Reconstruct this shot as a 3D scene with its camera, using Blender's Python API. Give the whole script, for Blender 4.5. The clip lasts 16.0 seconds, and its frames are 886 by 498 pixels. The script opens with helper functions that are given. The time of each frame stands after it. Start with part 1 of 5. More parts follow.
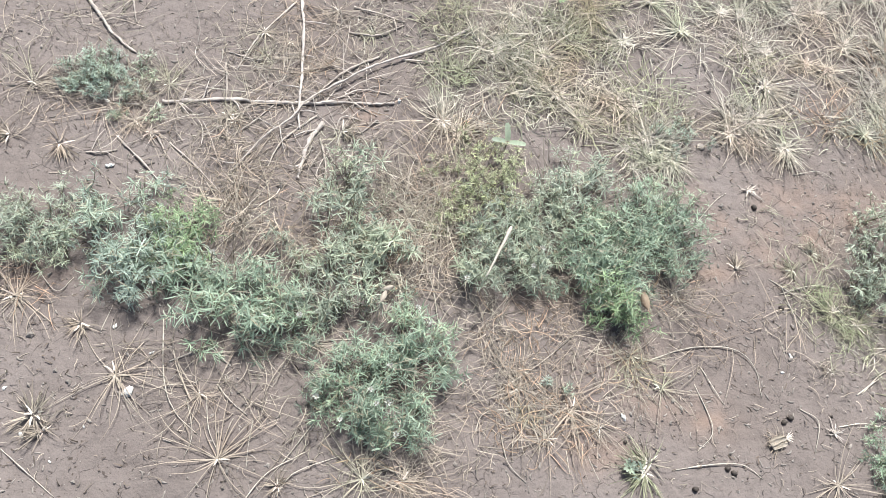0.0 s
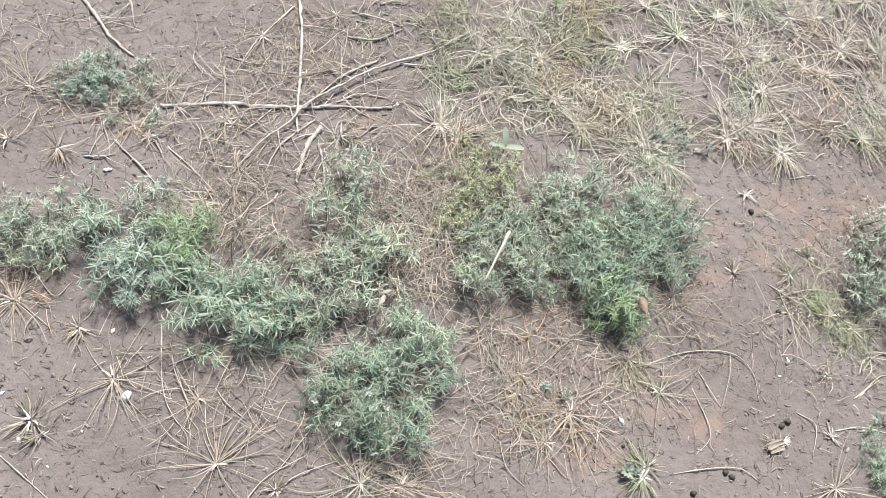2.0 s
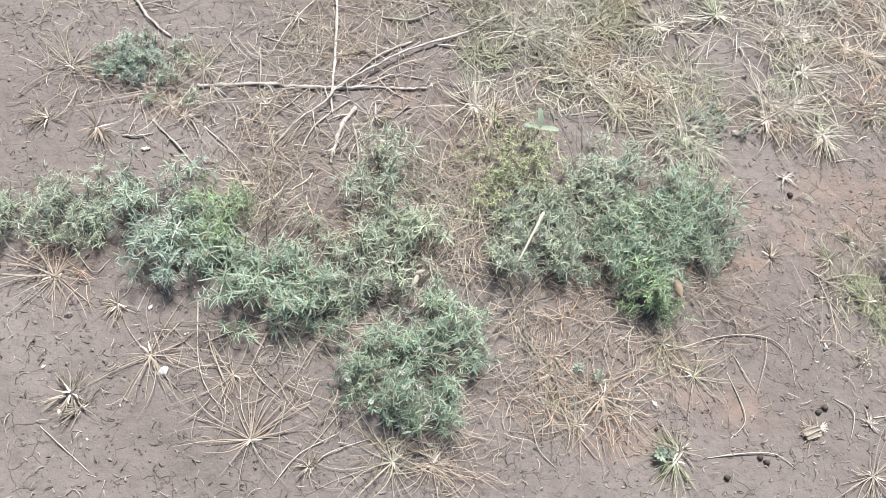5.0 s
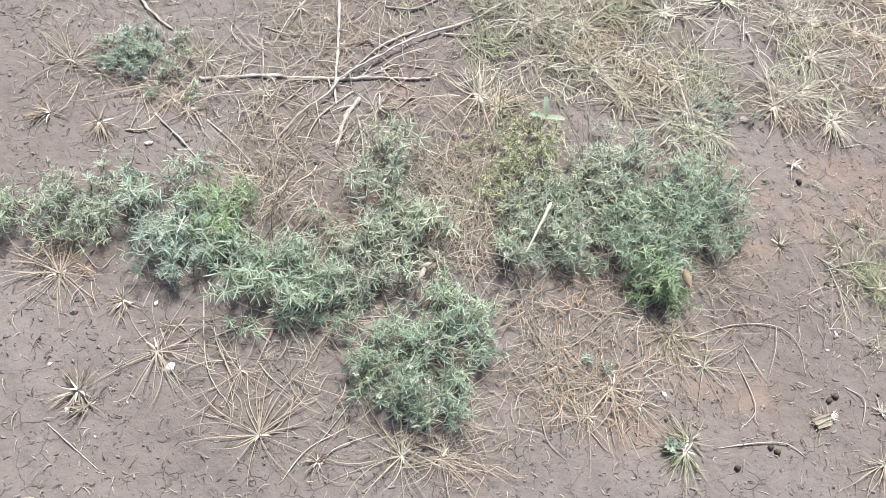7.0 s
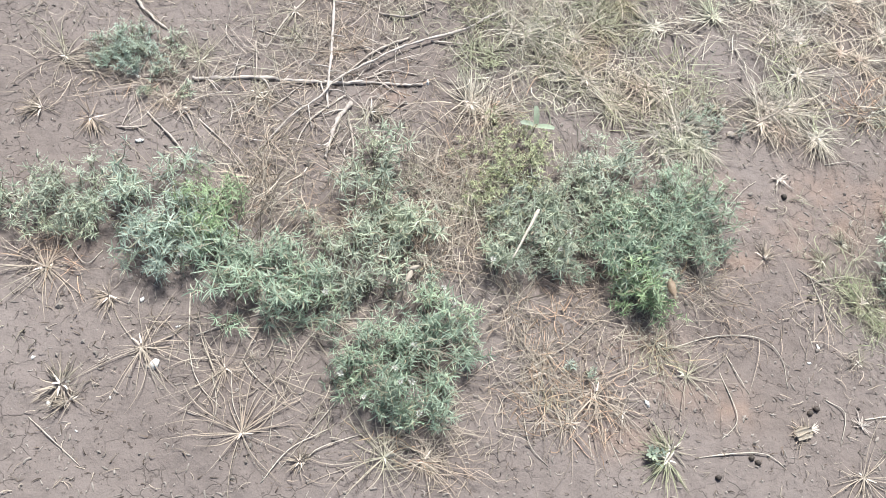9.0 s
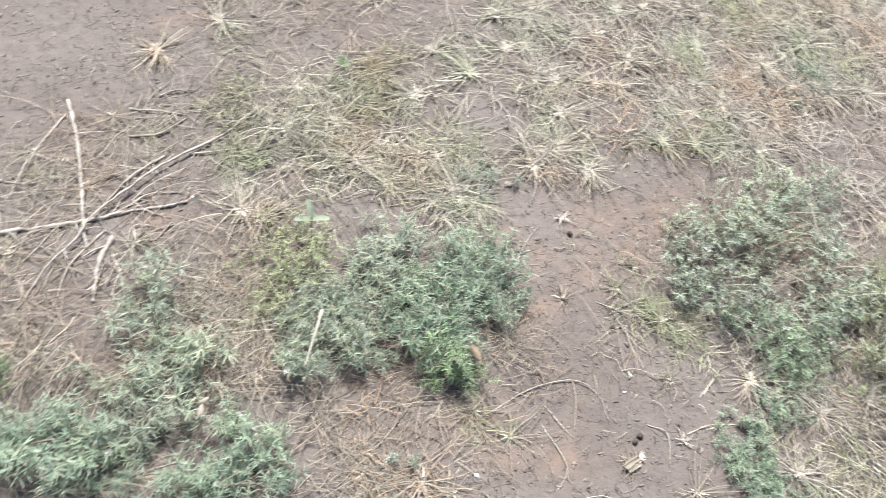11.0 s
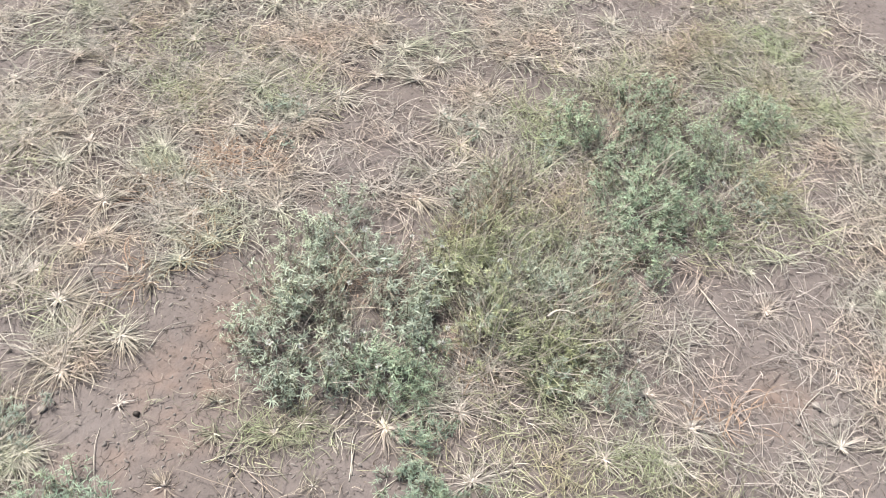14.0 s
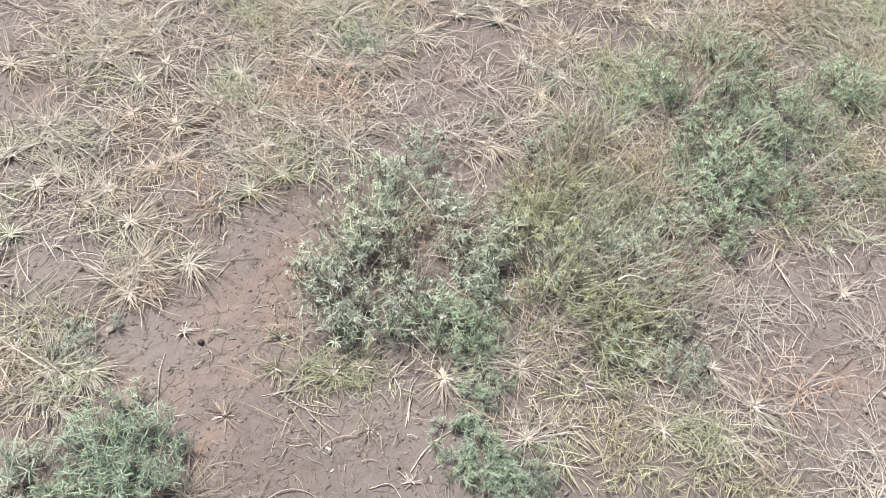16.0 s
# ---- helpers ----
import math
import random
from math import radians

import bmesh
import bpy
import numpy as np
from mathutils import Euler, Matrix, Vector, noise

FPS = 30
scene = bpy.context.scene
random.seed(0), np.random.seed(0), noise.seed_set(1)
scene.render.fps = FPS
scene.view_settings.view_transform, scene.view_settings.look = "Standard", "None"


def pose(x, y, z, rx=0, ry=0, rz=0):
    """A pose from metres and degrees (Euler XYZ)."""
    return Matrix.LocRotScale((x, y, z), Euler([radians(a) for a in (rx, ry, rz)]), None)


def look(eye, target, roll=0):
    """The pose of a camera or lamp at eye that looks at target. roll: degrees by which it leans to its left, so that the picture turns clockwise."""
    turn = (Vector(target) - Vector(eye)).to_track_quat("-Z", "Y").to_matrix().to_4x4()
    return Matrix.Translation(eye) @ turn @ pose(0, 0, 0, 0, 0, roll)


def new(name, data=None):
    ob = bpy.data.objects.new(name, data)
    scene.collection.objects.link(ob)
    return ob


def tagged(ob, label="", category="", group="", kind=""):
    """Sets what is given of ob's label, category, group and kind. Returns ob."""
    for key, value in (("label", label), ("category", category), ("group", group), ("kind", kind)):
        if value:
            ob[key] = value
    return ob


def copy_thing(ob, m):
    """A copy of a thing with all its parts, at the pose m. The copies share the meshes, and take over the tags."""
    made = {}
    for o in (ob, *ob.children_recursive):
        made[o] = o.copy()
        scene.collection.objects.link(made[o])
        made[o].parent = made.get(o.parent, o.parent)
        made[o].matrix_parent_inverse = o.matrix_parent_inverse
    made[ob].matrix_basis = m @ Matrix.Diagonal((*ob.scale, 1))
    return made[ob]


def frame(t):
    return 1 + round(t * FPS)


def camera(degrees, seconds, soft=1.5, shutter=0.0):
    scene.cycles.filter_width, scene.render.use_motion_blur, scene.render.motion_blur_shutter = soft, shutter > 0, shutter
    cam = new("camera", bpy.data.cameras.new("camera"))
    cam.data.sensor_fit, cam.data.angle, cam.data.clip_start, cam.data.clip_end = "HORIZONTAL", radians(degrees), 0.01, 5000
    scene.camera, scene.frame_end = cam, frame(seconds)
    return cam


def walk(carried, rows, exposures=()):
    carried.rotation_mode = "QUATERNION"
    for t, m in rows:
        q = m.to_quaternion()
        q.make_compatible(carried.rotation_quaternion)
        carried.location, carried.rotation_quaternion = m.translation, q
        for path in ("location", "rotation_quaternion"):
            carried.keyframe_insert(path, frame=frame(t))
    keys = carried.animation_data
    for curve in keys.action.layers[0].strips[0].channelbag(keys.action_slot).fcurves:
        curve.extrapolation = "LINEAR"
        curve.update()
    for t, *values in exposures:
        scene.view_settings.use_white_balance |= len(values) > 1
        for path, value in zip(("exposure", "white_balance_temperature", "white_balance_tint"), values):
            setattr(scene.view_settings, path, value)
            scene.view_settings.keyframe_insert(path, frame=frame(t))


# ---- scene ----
# A hand-held camera looks down at weeds and dry grass on bare earth under an overcast sky.
cam = camera(56.3, 16.0, soft=0.4, shutter=0.22)
PATH = [
    (0, (-0.318, 0.238, 1.248), (0.076, 1.052, -0.536), 22.2),
    (0.5, (-0.319, 0.241, 1.248), (0.074, 1.046, -0.541), 22.2),
    (1, (-0.32, 0.244, 1.248), (0.086, 1.048, -0.538), 22.8),
    (1.5, (-0.321, 0.249, 1.251), (0.093, 1.054, -0.533), 22.8),
    (2, (-0.322, 0.241, 1.25), (0.082, 1.059, -0.531), 22.6),
    (2.5, (-0.325, 0.24, 1.251), (0.076, 1.067, -0.525), 22.6),
    (3, (-0.328, 0.232, 1.249), (0.066, 1.069, -0.524), 22.6),
    (3.5, (-0.325, 0.231, 1.249), (0.043, 1.051, -0.538), 21.8),
    (4, (-0.326, 0.231, 1.248), (0.021, 1.049, -0.543), 20.6),
    (6.5, (-0.324, 0.242, 1.239), (0.0, 0.999, -0.583), 19.7),
    (7, (-0.329, 0.246, 1.238), (-0.008, 1.011, -0.582), 19.3),
    (7.5, (-0.329, 0.247, 1.24), (-0.016, 1.009, -0.582), 19.2),
    (8, (-0.33, 0.239, 1.237), (0.021, 0.978, -0.588), 22.8),
    (10.3, (-0.316, 0.22, 1.236), (0.033, 1.118, -0.517), 19.2),
    (10.5, (-0.284, 0.233, 1.249), (0.112, 1.122, -0.499), 18.6),
    (11, (-0.175, 0.277, 1.265), (0.472, 1.118, -0.43), 20.9),
    (11.5, (0.0, 0.273, 1.293), (0.785, 1.016, -0.39), 17.3),
    (12, (0.11, 0.238, 1.292), (1.029, 0.925, -0.346), 10.6),
    (12.5, (0.184, 0.205, 1.294), (1.219, 0.739, -0.332), 7.8),
    (13, (0.209, 0.181, 1.295), (1.324, 0.614, -0.308), 5.4),
    (13.5, (0.198, 0.199, 1.299), (1.373, 0.592, -0.271), 6.3),
    (14, (0.169, 0.223, 1.292), (1.351, 0.714, -0.245), 9.8),
    (14.5, (0.16, 0.248, 1.288), (1.279, 0.807, -0.272), 11.1),
    (15, (0.164, 0.256, 1.287), (1.246, 0.832, -0.294), 11.3),
    (15.5, (0.16, 0.267, 1.281), (1.214, 0.837, -0.321), 11.3),
    (16, (0.177, 0.278, 1.281), (1.202, 0.788, -0.359), 11.4),
]
walk(cam, [(t, look(eye, target, roll)) for t, eye, target, roll in PATH],
     exposures=[(0.0, 1.09, 6120, 5), (10.3, 1.11, 6120, 5), (11.0, 1.19, 6150, 4), (11.5, 1.21, 6220, 6), (12.0, 1.13, 6180, 13),
                (12.5, 1.11, 6230, 11), (13.0, 1.06, 6350, 8), (13.5, 0.97, 6350, 7), (14.0, 1.00, 6350, 7),
                (14.5, 1.04, 6300, 7), (16.0, 1.01, 6350, 8)])

# ---- sky and sun: bright overcast ----
SUN_HEIGHT, SUN_TURN = radians(58), radians(12)
world = bpy.data.worlds.new("sky")
scene.world = world
world.use_nodes = True
sky = world.node_tree.nodes.new("ShaderNodeTexSky")
sky.sky_type, sky.sun_disc = "NISHITA", False
sky.sun_elevation, sky.sun_rotation = SUN_HEIGHT, SUN_TURN
sky.air_density, sky.dust_density, sky.ozone_density = 1.0, 4.0, 1.0
backdrop = world.node_tree.nodes["Background"]
backdrop.inputs["Strength"].default_value = 0.06
world.node_tree.links.new(sky.outputs[0], backdrop.inputs["Color"])
sun_data = bpy.data.lights.new("sun", "SUN")
sun_data.energy, sun_data.angle, sun_data.color = 3.95, radians(11), (1.0, 0.95, 0.88)
sun = new("sun", sun_data)
sun_way = Vector((math.sin(SUN_TURN) * math.cos(SUN_HEIGHT), math.cos(SUN_TURN) * math.cos(SUN_HEIGHT), math.sin(SUN_HEIGHT)))
sun.matrix_world = look(sun_way * 10, (0, 0, 0))

rng = np.random.default_rng(11)


# ---- materials ----
class Nodes:
    """A material with a few shorthands for its nodes."""

    def __init__(self, name, rough=0.8, spec=0.3):
        self.mat = bpy.data.materials.new(name)
        self.mat.use_nodes = True
        self.tree = self.mat.node_tree
        self.shader = self.tree.nodes["Principled BSDF"]
        self.shader.inputs["Roughness"].default_value = rough
        self.shader.inputs["Specular IOR Level"].default_value = spec
        self.where = self.add("ShaderNodeTexCoord").outputs["Object"]

    def add(self, kind, **values):
        node = self.tree.nodes.new(kind)
        for key, value in values.items():
            node.inputs[key].default_value = value
        return node

    def link(self, a, b):
        self.tree.links.new(a, b)

    def noise(self, scale, detail=3.0, rough=0.55, where=None):
        node = self.add("ShaderNodeTexNoise", Scale=scale, Detail=detail, Roughness=rough)
        self.link(where or self.where, node.inputs["Vector"])
        return node.outputs["Fac"]

    def ramp(self, fac, stops):
        node = self.tree.nodes.new("ShaderNodeValToRGB")
        bar = node.color_ramp.elements
        while len(bar) < len(stops):
            bar.new(0.5)
        for e, (at, col) in zip(bar, stops):
            e.position = at
            e.color = (*col, 1) if isinstance(col, tuple) else (col, col, col, 1)
        self.link(fac, node.inputs["Fac"])
        return node.outputs["Color"]

    def mix(self, fac, a, b, blend="MIX"):
        node = self.tree.nodes.new("ShaderNodeMix")
        node.data_type, node.blend_type = "RGBA", blend
        for value, at in ((fac, 0), (a, 6), (b, 7)):
            if isinstance(value, (int, float)):
                node.inputs[at].default_value = value
            elif isinstance(value, tuple):
                node.inputs[at].default_value = (*value, 1)
            else:
                self.link(value, node.inputs[at])
        return node.outputs[2]

    def attribute(self, name):
        node = self.tree.nodes.new("ShaderNodeAttribute")
        node.attribute_name = name
        return node.outputs["Fac"]

    def island(self):
        return self.tree.nodes.new("ShaderNodeNewGeometry").outputs["Random Per Island"]

    def object_random(self):
        return self.tree.nodes.new("ShaderNodeObjectInfo").outputs["Random"]

    def bump(self, height, strength, distance, before=None):
        node = self.add("ShaderNodeBump", Strength=strength, Distance=distance)
        self.link(height, node.inputs["Height"])
        if before:
            self.link(before, node.inputs["Normal"])
        self.link(node.outputs["Normal"], self.shader.inputs["Normal"])
        return node.outputs["Normal"]

    def done(self, colour):
        self.link(colour, self.shader.inputs["Base Color"])
        return self.mat


def soil_material():
    m = Nodes("dry_earth", 0.95, 0.15)
    broad = m.noise(2.6, 4.0)
    grey = m.ramp(broad, [(0.3, (0.15, 0.124, 0.115)), (0.55, (0.175, 0.148, 0.14)), (0.75, (0.197, 0.17, 0.162))])
    tan = m.ramp(m.noise(9.0, 3.0), [(0.35, (0.215, 0.156, 0.13)), (0.7, (0.255, 0.184, 0.15))])
    stain = m.mix(1.0, m.attribute("tan"), m.ramp(m.noise(17.0, 4.0), [(0.38, 0.25), (0.6, 1.0)]), "MULTIPLY")
    col = m.mix(stain, grey, tan)
    mid = m.noise(38.0, 5.0, 0.62)
    col = m.mix(0.55, col, m.ramp(mid, [(0.3, 0.7), (0.5, 0.98), (0.75, 1.14)]), "MULTIPLY")
    fine = m.noise(420.0, 4.0, 0.7)
    col = m.mix(0.55, col, m.ramp(fine, [(0.33, 0.76), (0.5, 1.0), (0.75, 1.18)]), "MULTIPLY")
    # short drying cracks, where a patchy mask lets them show
    cell = m.tree.nodes.new("ShaderNodeTexVoronoi")
    cell.feature = "DISTANCE_TO_EDGE"
    cell.inputs["Scale"].default_value = 34.0
    warped = m.add("ShaderNodeVectorMath")
    warped.operation = "MULTIPLY_ADD"
    turb = m.add("ShaderNodeTexNoise", Scale=30.0, Detail=3.0)
    m.link(m.where, turb.inputs["Vector"])
    m.link(turb.outputs["Color"], warped.inputs[0])
    warped.inputs[1].default_value = (0.03, 0.03, 0.03)
    m.link(m.where, warped.inputs[2])
    m.link(warped.outputs[0], cell.inputs["Vector"])
    line = m.ramp(cell.outputs["Distance"], [(0.0, 1.0), (0.035, 0.0)])
    patch = m.ramp(m.noise(16.0, 3.0), [(0.5, 0.0), (0.6, 1.0)])
    crack = m.mix(1.0, line, patch, "MULTIPLY")
    col = m.mix(m.mix(1.0, crack, (0.45, 0.45, 0.45), "MULTIPLY"), col, (0.055, 0.045, 0.04))
    # small dark specks: shade of crumbly pits put into the colour, thicker in some patches
    speck = m.ramp(m.noise(150.0, 2.0, 0.5), [(0.64, 0.0), (0.69, 1.0)])
    speck = m.mix(1.0, speck, m.ramp(m.noise(7.0, 3.0), [(0.4, 0.15), (0.62, 0.9)]), "MULTIPLY")
    col = m.mix(speck, col, (0.065, 0.052, 0.046))
    n = m.bump(mid, 0.55, 0.009)
    n = m.bump(fine, 0.35, 0.0012, n)
    m.bump(m.ramp(crack, [(0.0, 1.0), (1.0, 0.0)]), 0.6, 0.002, n)
    return m.done(col)


def blade_material(name, base, middle, tip, spread=0.5, rough=0.7):
    """Grass: bleached at the foot, coloured along the blade, each blade a little different."""
    m = Nodes(name, rough, 0.3)
    col = m.ramp(m.attribute("along"), [(0.0, base), (0.22, middle), (0.7, middle), (1.0, tip)])
    value = m.ramp(m.island(), [(0.0, 0.85 - spread), (0.3, 1.0 - spread * 0.6), (0.6, 1.0), (1.0, 1.0 + spread * 0.5)])
    col = m.mix(1.0, col, value, "MULTIPLY")
    col = m.mix(0.5, col, m.ramp(m.noise(130.0, 3.0), [(0.3, (0.72, 0.66, 0.6)), (0.65, (1.12, 1.1, 1.06))]), "MULTIPLY")
    # whole patches lean to rust, straw or green
    place = m.tree.nodes.new("ShaderNodeNewGeometry").outputs["Position"]
    col = m.mix(1.0, col, m.ramp(m.noise(5.5, 3.0, 0.6, place), [(0.3, (1.06, 0.93, 0.86)), (0.42, (1.03, 0.98, 0.95)), (0.55, (1, 1, 1)), (0.68, (0.9, 1.0, 0.86))]), "MULTIPLY")
    return m.done(col)


def leaf_material(name, dark, light, dead=(0.3, 0.25, 0.175)):
    m = Nodes(name, 0.5, 0.5)
    col = m.mix(m.ramp(m.island(), [(0.0, 0.0), (0.3, 0.42), (0.66, 1.0)]), dark, light)
    shoot = m.ramp(m.object_random(), [(0.0, (0.78, 0.8, 0.78)), (0.5, (1, 1, 1)), (0.85, (1.12, 1.14, 1.06)), (1.0, (1.18, 1.16, 1.05))])
    col = m.mix(1.0, col, shoot, "MULTIPLY")
    # greyish down towards the tips and along the fold
    col = m.mix(m.ramp(m.attribute("along"), [(0.0, 0.0), (1.0, 0.22)]), col, (0.3, 0.33, 0.275))
    col = m.mix(0.5, col, m.ramp(m.noise(220.0, 2.0), [(0.3, 0.75), (0.7, 1.2)]), "MULTIPLY")
    withered = m.ramp(m.island(), [(0.91, 0.0), (0.94, 0.85)])
    col = m.mix(withered, col, dead)
    glow = m.add("ShaderNodeBsdfTranslucent")
    m.link(col, glow.inputs["Color"])
    both = m.add("ShaderNodeMixShader", Fac=0.15)
    m.link(m.shader.outputs[0], both.inputs[1])
    m.link(glow.outputs[0], both.inputs[2])
    m.link(both.outputs[0], m.tree.nodes["Material Output"].inputs["Surface"])
    return m.done(col)


def plain_material(name, dark, light, scale, rough=0.8, relief=0.0005, spec=0.3):
    m = Nodes(name, rough, spec)
    n = m.noise(scale, 5.0, 0.6)
    col = m.ramp(n, [(0.3, dark), (0.7, light)])
    value = m.ramp(m.object_random(), [(0.0, 0.82), (1.0, 1.15)])
    value = m.mix(1.0, value, m.ramp(m.island(), [(0.0, 0.7), (0.5, 1.0), (1.0, 1.15)]), "MULTIPLY")
    m.bump(n, 0.7, relief)
    return m.done(m.mix(1.0, col, value, "MULTIPLY"))


SOIL = soil_material()
STRAW = blade_material("bleached_straw", (0.54, 0.515, 0.465), (0.43, 0.402, 0.348), (0.36, 0.328, 0.272), 0.4)
STRAW_GREY = blade_material("weathered_straw", (0.5, 0.468, 0.44), (0.4, 0.366, 0.336), (0.31, 0.276, 0.245), 0.4)
STRAW_THIN = blade_material("brown_dry_stalk", (0.395, 0.361, 0.316), (0.326, 0.286, 0.243), (0.284, 0.243, 0.202), 0.45)
OLIVE = blade_material("olive_grass", (0.385, 0.37, 0.295), (0.3, 0.302, 0.22), (0.35, 0.335, 0.262), 0.45)
GREEN_GRASS = blade_material("green_grass", (0.42, 0.4, 0.31), (0.335, 0.35, 0.235), (0.39, 0.385, 0.28), 0.4)
CROWN = blade_material("bleached_crown", (0.66, 0.615, 0.57), (0.62, 0.57, 0.52), (0.5, 0.45, 0.395), 0.2)
BLEACHED = blade_material("pinkish_stalk", (0.46, 0.425, 0.405), (0.39, 0.355, 0.335), (0.31, 0.278, 0.258), 0.45)
RUST = blade_material("rusty_thatch", (0.46, 0.35, 0.27), (0.4, 0.29, 0.215), (0.34, 0.24, 0.17), 0.45)
# dark brown for stalk bits and for painted shade beside earth crumbs
LITTER_SHADE = blade_material("dark_litter", (0.105, 0.087, 0.074), (0.118, 0.096, 0.081), (0.155, 0.127, 0.108), 0.5)
SAGE = leaf_material("sage_leaf", (0.212, 0.25, 0.193), (0.412, 0.458, 0.365))
GREEN = leaf_material("green_leaf", (0.165, 0.24, 0.175), (0.34, 0.42, 0.318))
FRESH = leaf_material("fresh_leaf", (0.2, 0.28, 0.19), (0.42, 0.51, 0.365))
LIME = leaf_material("olive_leaf", (0.26, 0.29, 0.155), (0.48, 0.5, 0.3))
VIVID = leaf_material("vivid_leaf", (0.15, 0.232, 0.115), (0.305, 0.405, 0.225))
FINE = leaf_material("grey_green_leaf", (0.26, 0.3, 0.235), (0.475, 0.53, 0.425))
TEAL = leaf_material("blue_green_leaf", (0.195, 0.255, 0.212), (0.385, 0.46, 0.395))
STEM = plain_material("weed_stem", (0.149, 0.149, 0.099), (0.248, 0.229, 0.161), 90.0)
BARK = plain_material("weathered_bark", (0.36, 0.315, 0.29), (0.56, 0.505, 0.472), 120.0, 0.9, 0.0012)
TWIG = plain_material("weathered_twig", (0.3, 0.258, 0.232), (0.46, 0.405, 0.365), 160.0, 0.9, 0.0008)
STALK = plain_material("pale_dry_stalk", (0.38, 0.335, 0.285), (0.52, 0.475, 0.415), 150.0, 0.75)
CHALK = plain_material("chalky_stone", (0.58, 0.56, 0.53), (0.76, 0.745, 0.72), 160.0, 0.9, 0.001)
CLOD = plain_material("earth_clod", (0.167, 0.146, 0.133), (0.267, 0.239, 0.22), 130.0, 0.95, 0.002, 0.1)
DUNG = plain_material("dark_dung", (0.034, 0.027, 0.024), (0.074, 0.061, 0.053), 300.0, 0.6, 0.0006)
PETAL = plain_material("pale_flower", (0.341, 0.341, 0.31), (0.484, 0.477, 0.446), 200.0, 0.7)
DRY_BROWN = plain_material("dry_brown_leaf", (0.223, 0.155, 0.105), (0.372, 0.291, 0.217), 110.0, 0.7, 0.001)
HUSK = plain_material("papery_husk", (0.26, 0.22, 0.177), (0.397, 0.353, 0.301), 130.0, 0.75, 0.001)
SPROUT = leaf_material("young_leaf", (0.236, 0.279, 0.211), (0.285, 0.329, 0.26))
BRIGHT = leaf_material("bright_young_leaf", (0.112, 0.186, 0.081), (0.186, 0.26, 0.136))

# ---- the earth's relief ----
N_WAVES = 40
wave_len = np.geomspace(0.05, 1.3, N_WAVES)
wave_turn = rng.uniform(0, 2 * math.pi, N_WAVES)
wave_off = rng.uniform(0, 2 * math.pi, N_WAVES)
wave_amp = 0.0016 * (wave_len / 1.3) ** 0.65
wave_x, wave_y = np.cos(wave_turn) * 2 * math.pi / wave_len, np.sin(wave_turn) * 2 * math.pi / wave_len


def relief(x, y):
    """Height of the earth at x, y (numbers or arrays)."""
    x, y = np.asarray(x, float), np.asarray(y, float)
    h = np.zeros(np.broadcast(x, y).shape)
    for a, kx, ky, off in zip(wave_amp, wave_x, wave_y, wave_off):
        h = h + a * np.sin(kx * x + ky * y + off)
    return h


def slope(x, y):
    """A turn that lays upright things square on the earth."""
    e = 0.03
    n = Vector((float(relief(x - e, y) - relief(x + e, y)), float(relief(x, y - e) - relief(x, y + e)), 2 * e)).normalized()
    return Vector((0, 0, 1)).rotation_difference(n).to_matrix().to_4x4()


def on_earth(x, y, turn=0.0, size=1.0, lift=0.0):
    return (Matrix.Translation((x, y, float(relief(x, y)) + lift)) @ slope(x, y)
            @ Matrix.Rotation(turn, 4, "Z") @ Matrix.Scale(size, 4))


# ---- mesh helpers ----
def mesh_of(name, verts, quads, along=None, smooth=True):
    me = bpy.data.meshes.new(name)
    verts, quads = np.asarray(verts, np.float32), np.asarray(quads, np.int32)
    me.vertices.add(len(verts))
    me.vertices.foreach_set("co", verts.ravel())
    me.loops.add(quads.size)
    me.loops.foreach_set("vertex_index", quads.ravel())
    me.polygons.add(len(quads))
    me.polygons.foreach_set("loop_start", np.arange(len(quads), dtype=np.int32) * quads.shape[1])
    me.polygons.foreach_set("use_smooth", np.full(len(quads), smooth))
    if along is not None:
        me.attributes.new("along", "FLOAT", "POINT").data.foreach_set("value", np.asarray(along, np.float32))
    me.update(calc_edges=True)
    return me


def part(name, me, material, parent=None, label=""):
    """Links a mesh (or bmesh) as one object under its thing."""
    if isinstance(me, bmesh.types.BMesh):
        data = bpy.data.meshes.new(name)
        me.to_mesh(data)
        me.free()
        me = data
    if not me.materials:
        me.materials.append(material)
    ob = new(name, me)
    if me.materials[0] is not material:
        ob.material_slots[0].link = "OBJECT"
        ob.material_slots[0].material = material
    ob.parent = parent
    return tagged(ob, label)


def empty(name, m, label, category, group=""):
    ob = new(name)
    ob.empty_display_size = 0.02
    ob.matrix_basis = m
    return tagged(ob, label, category, group)


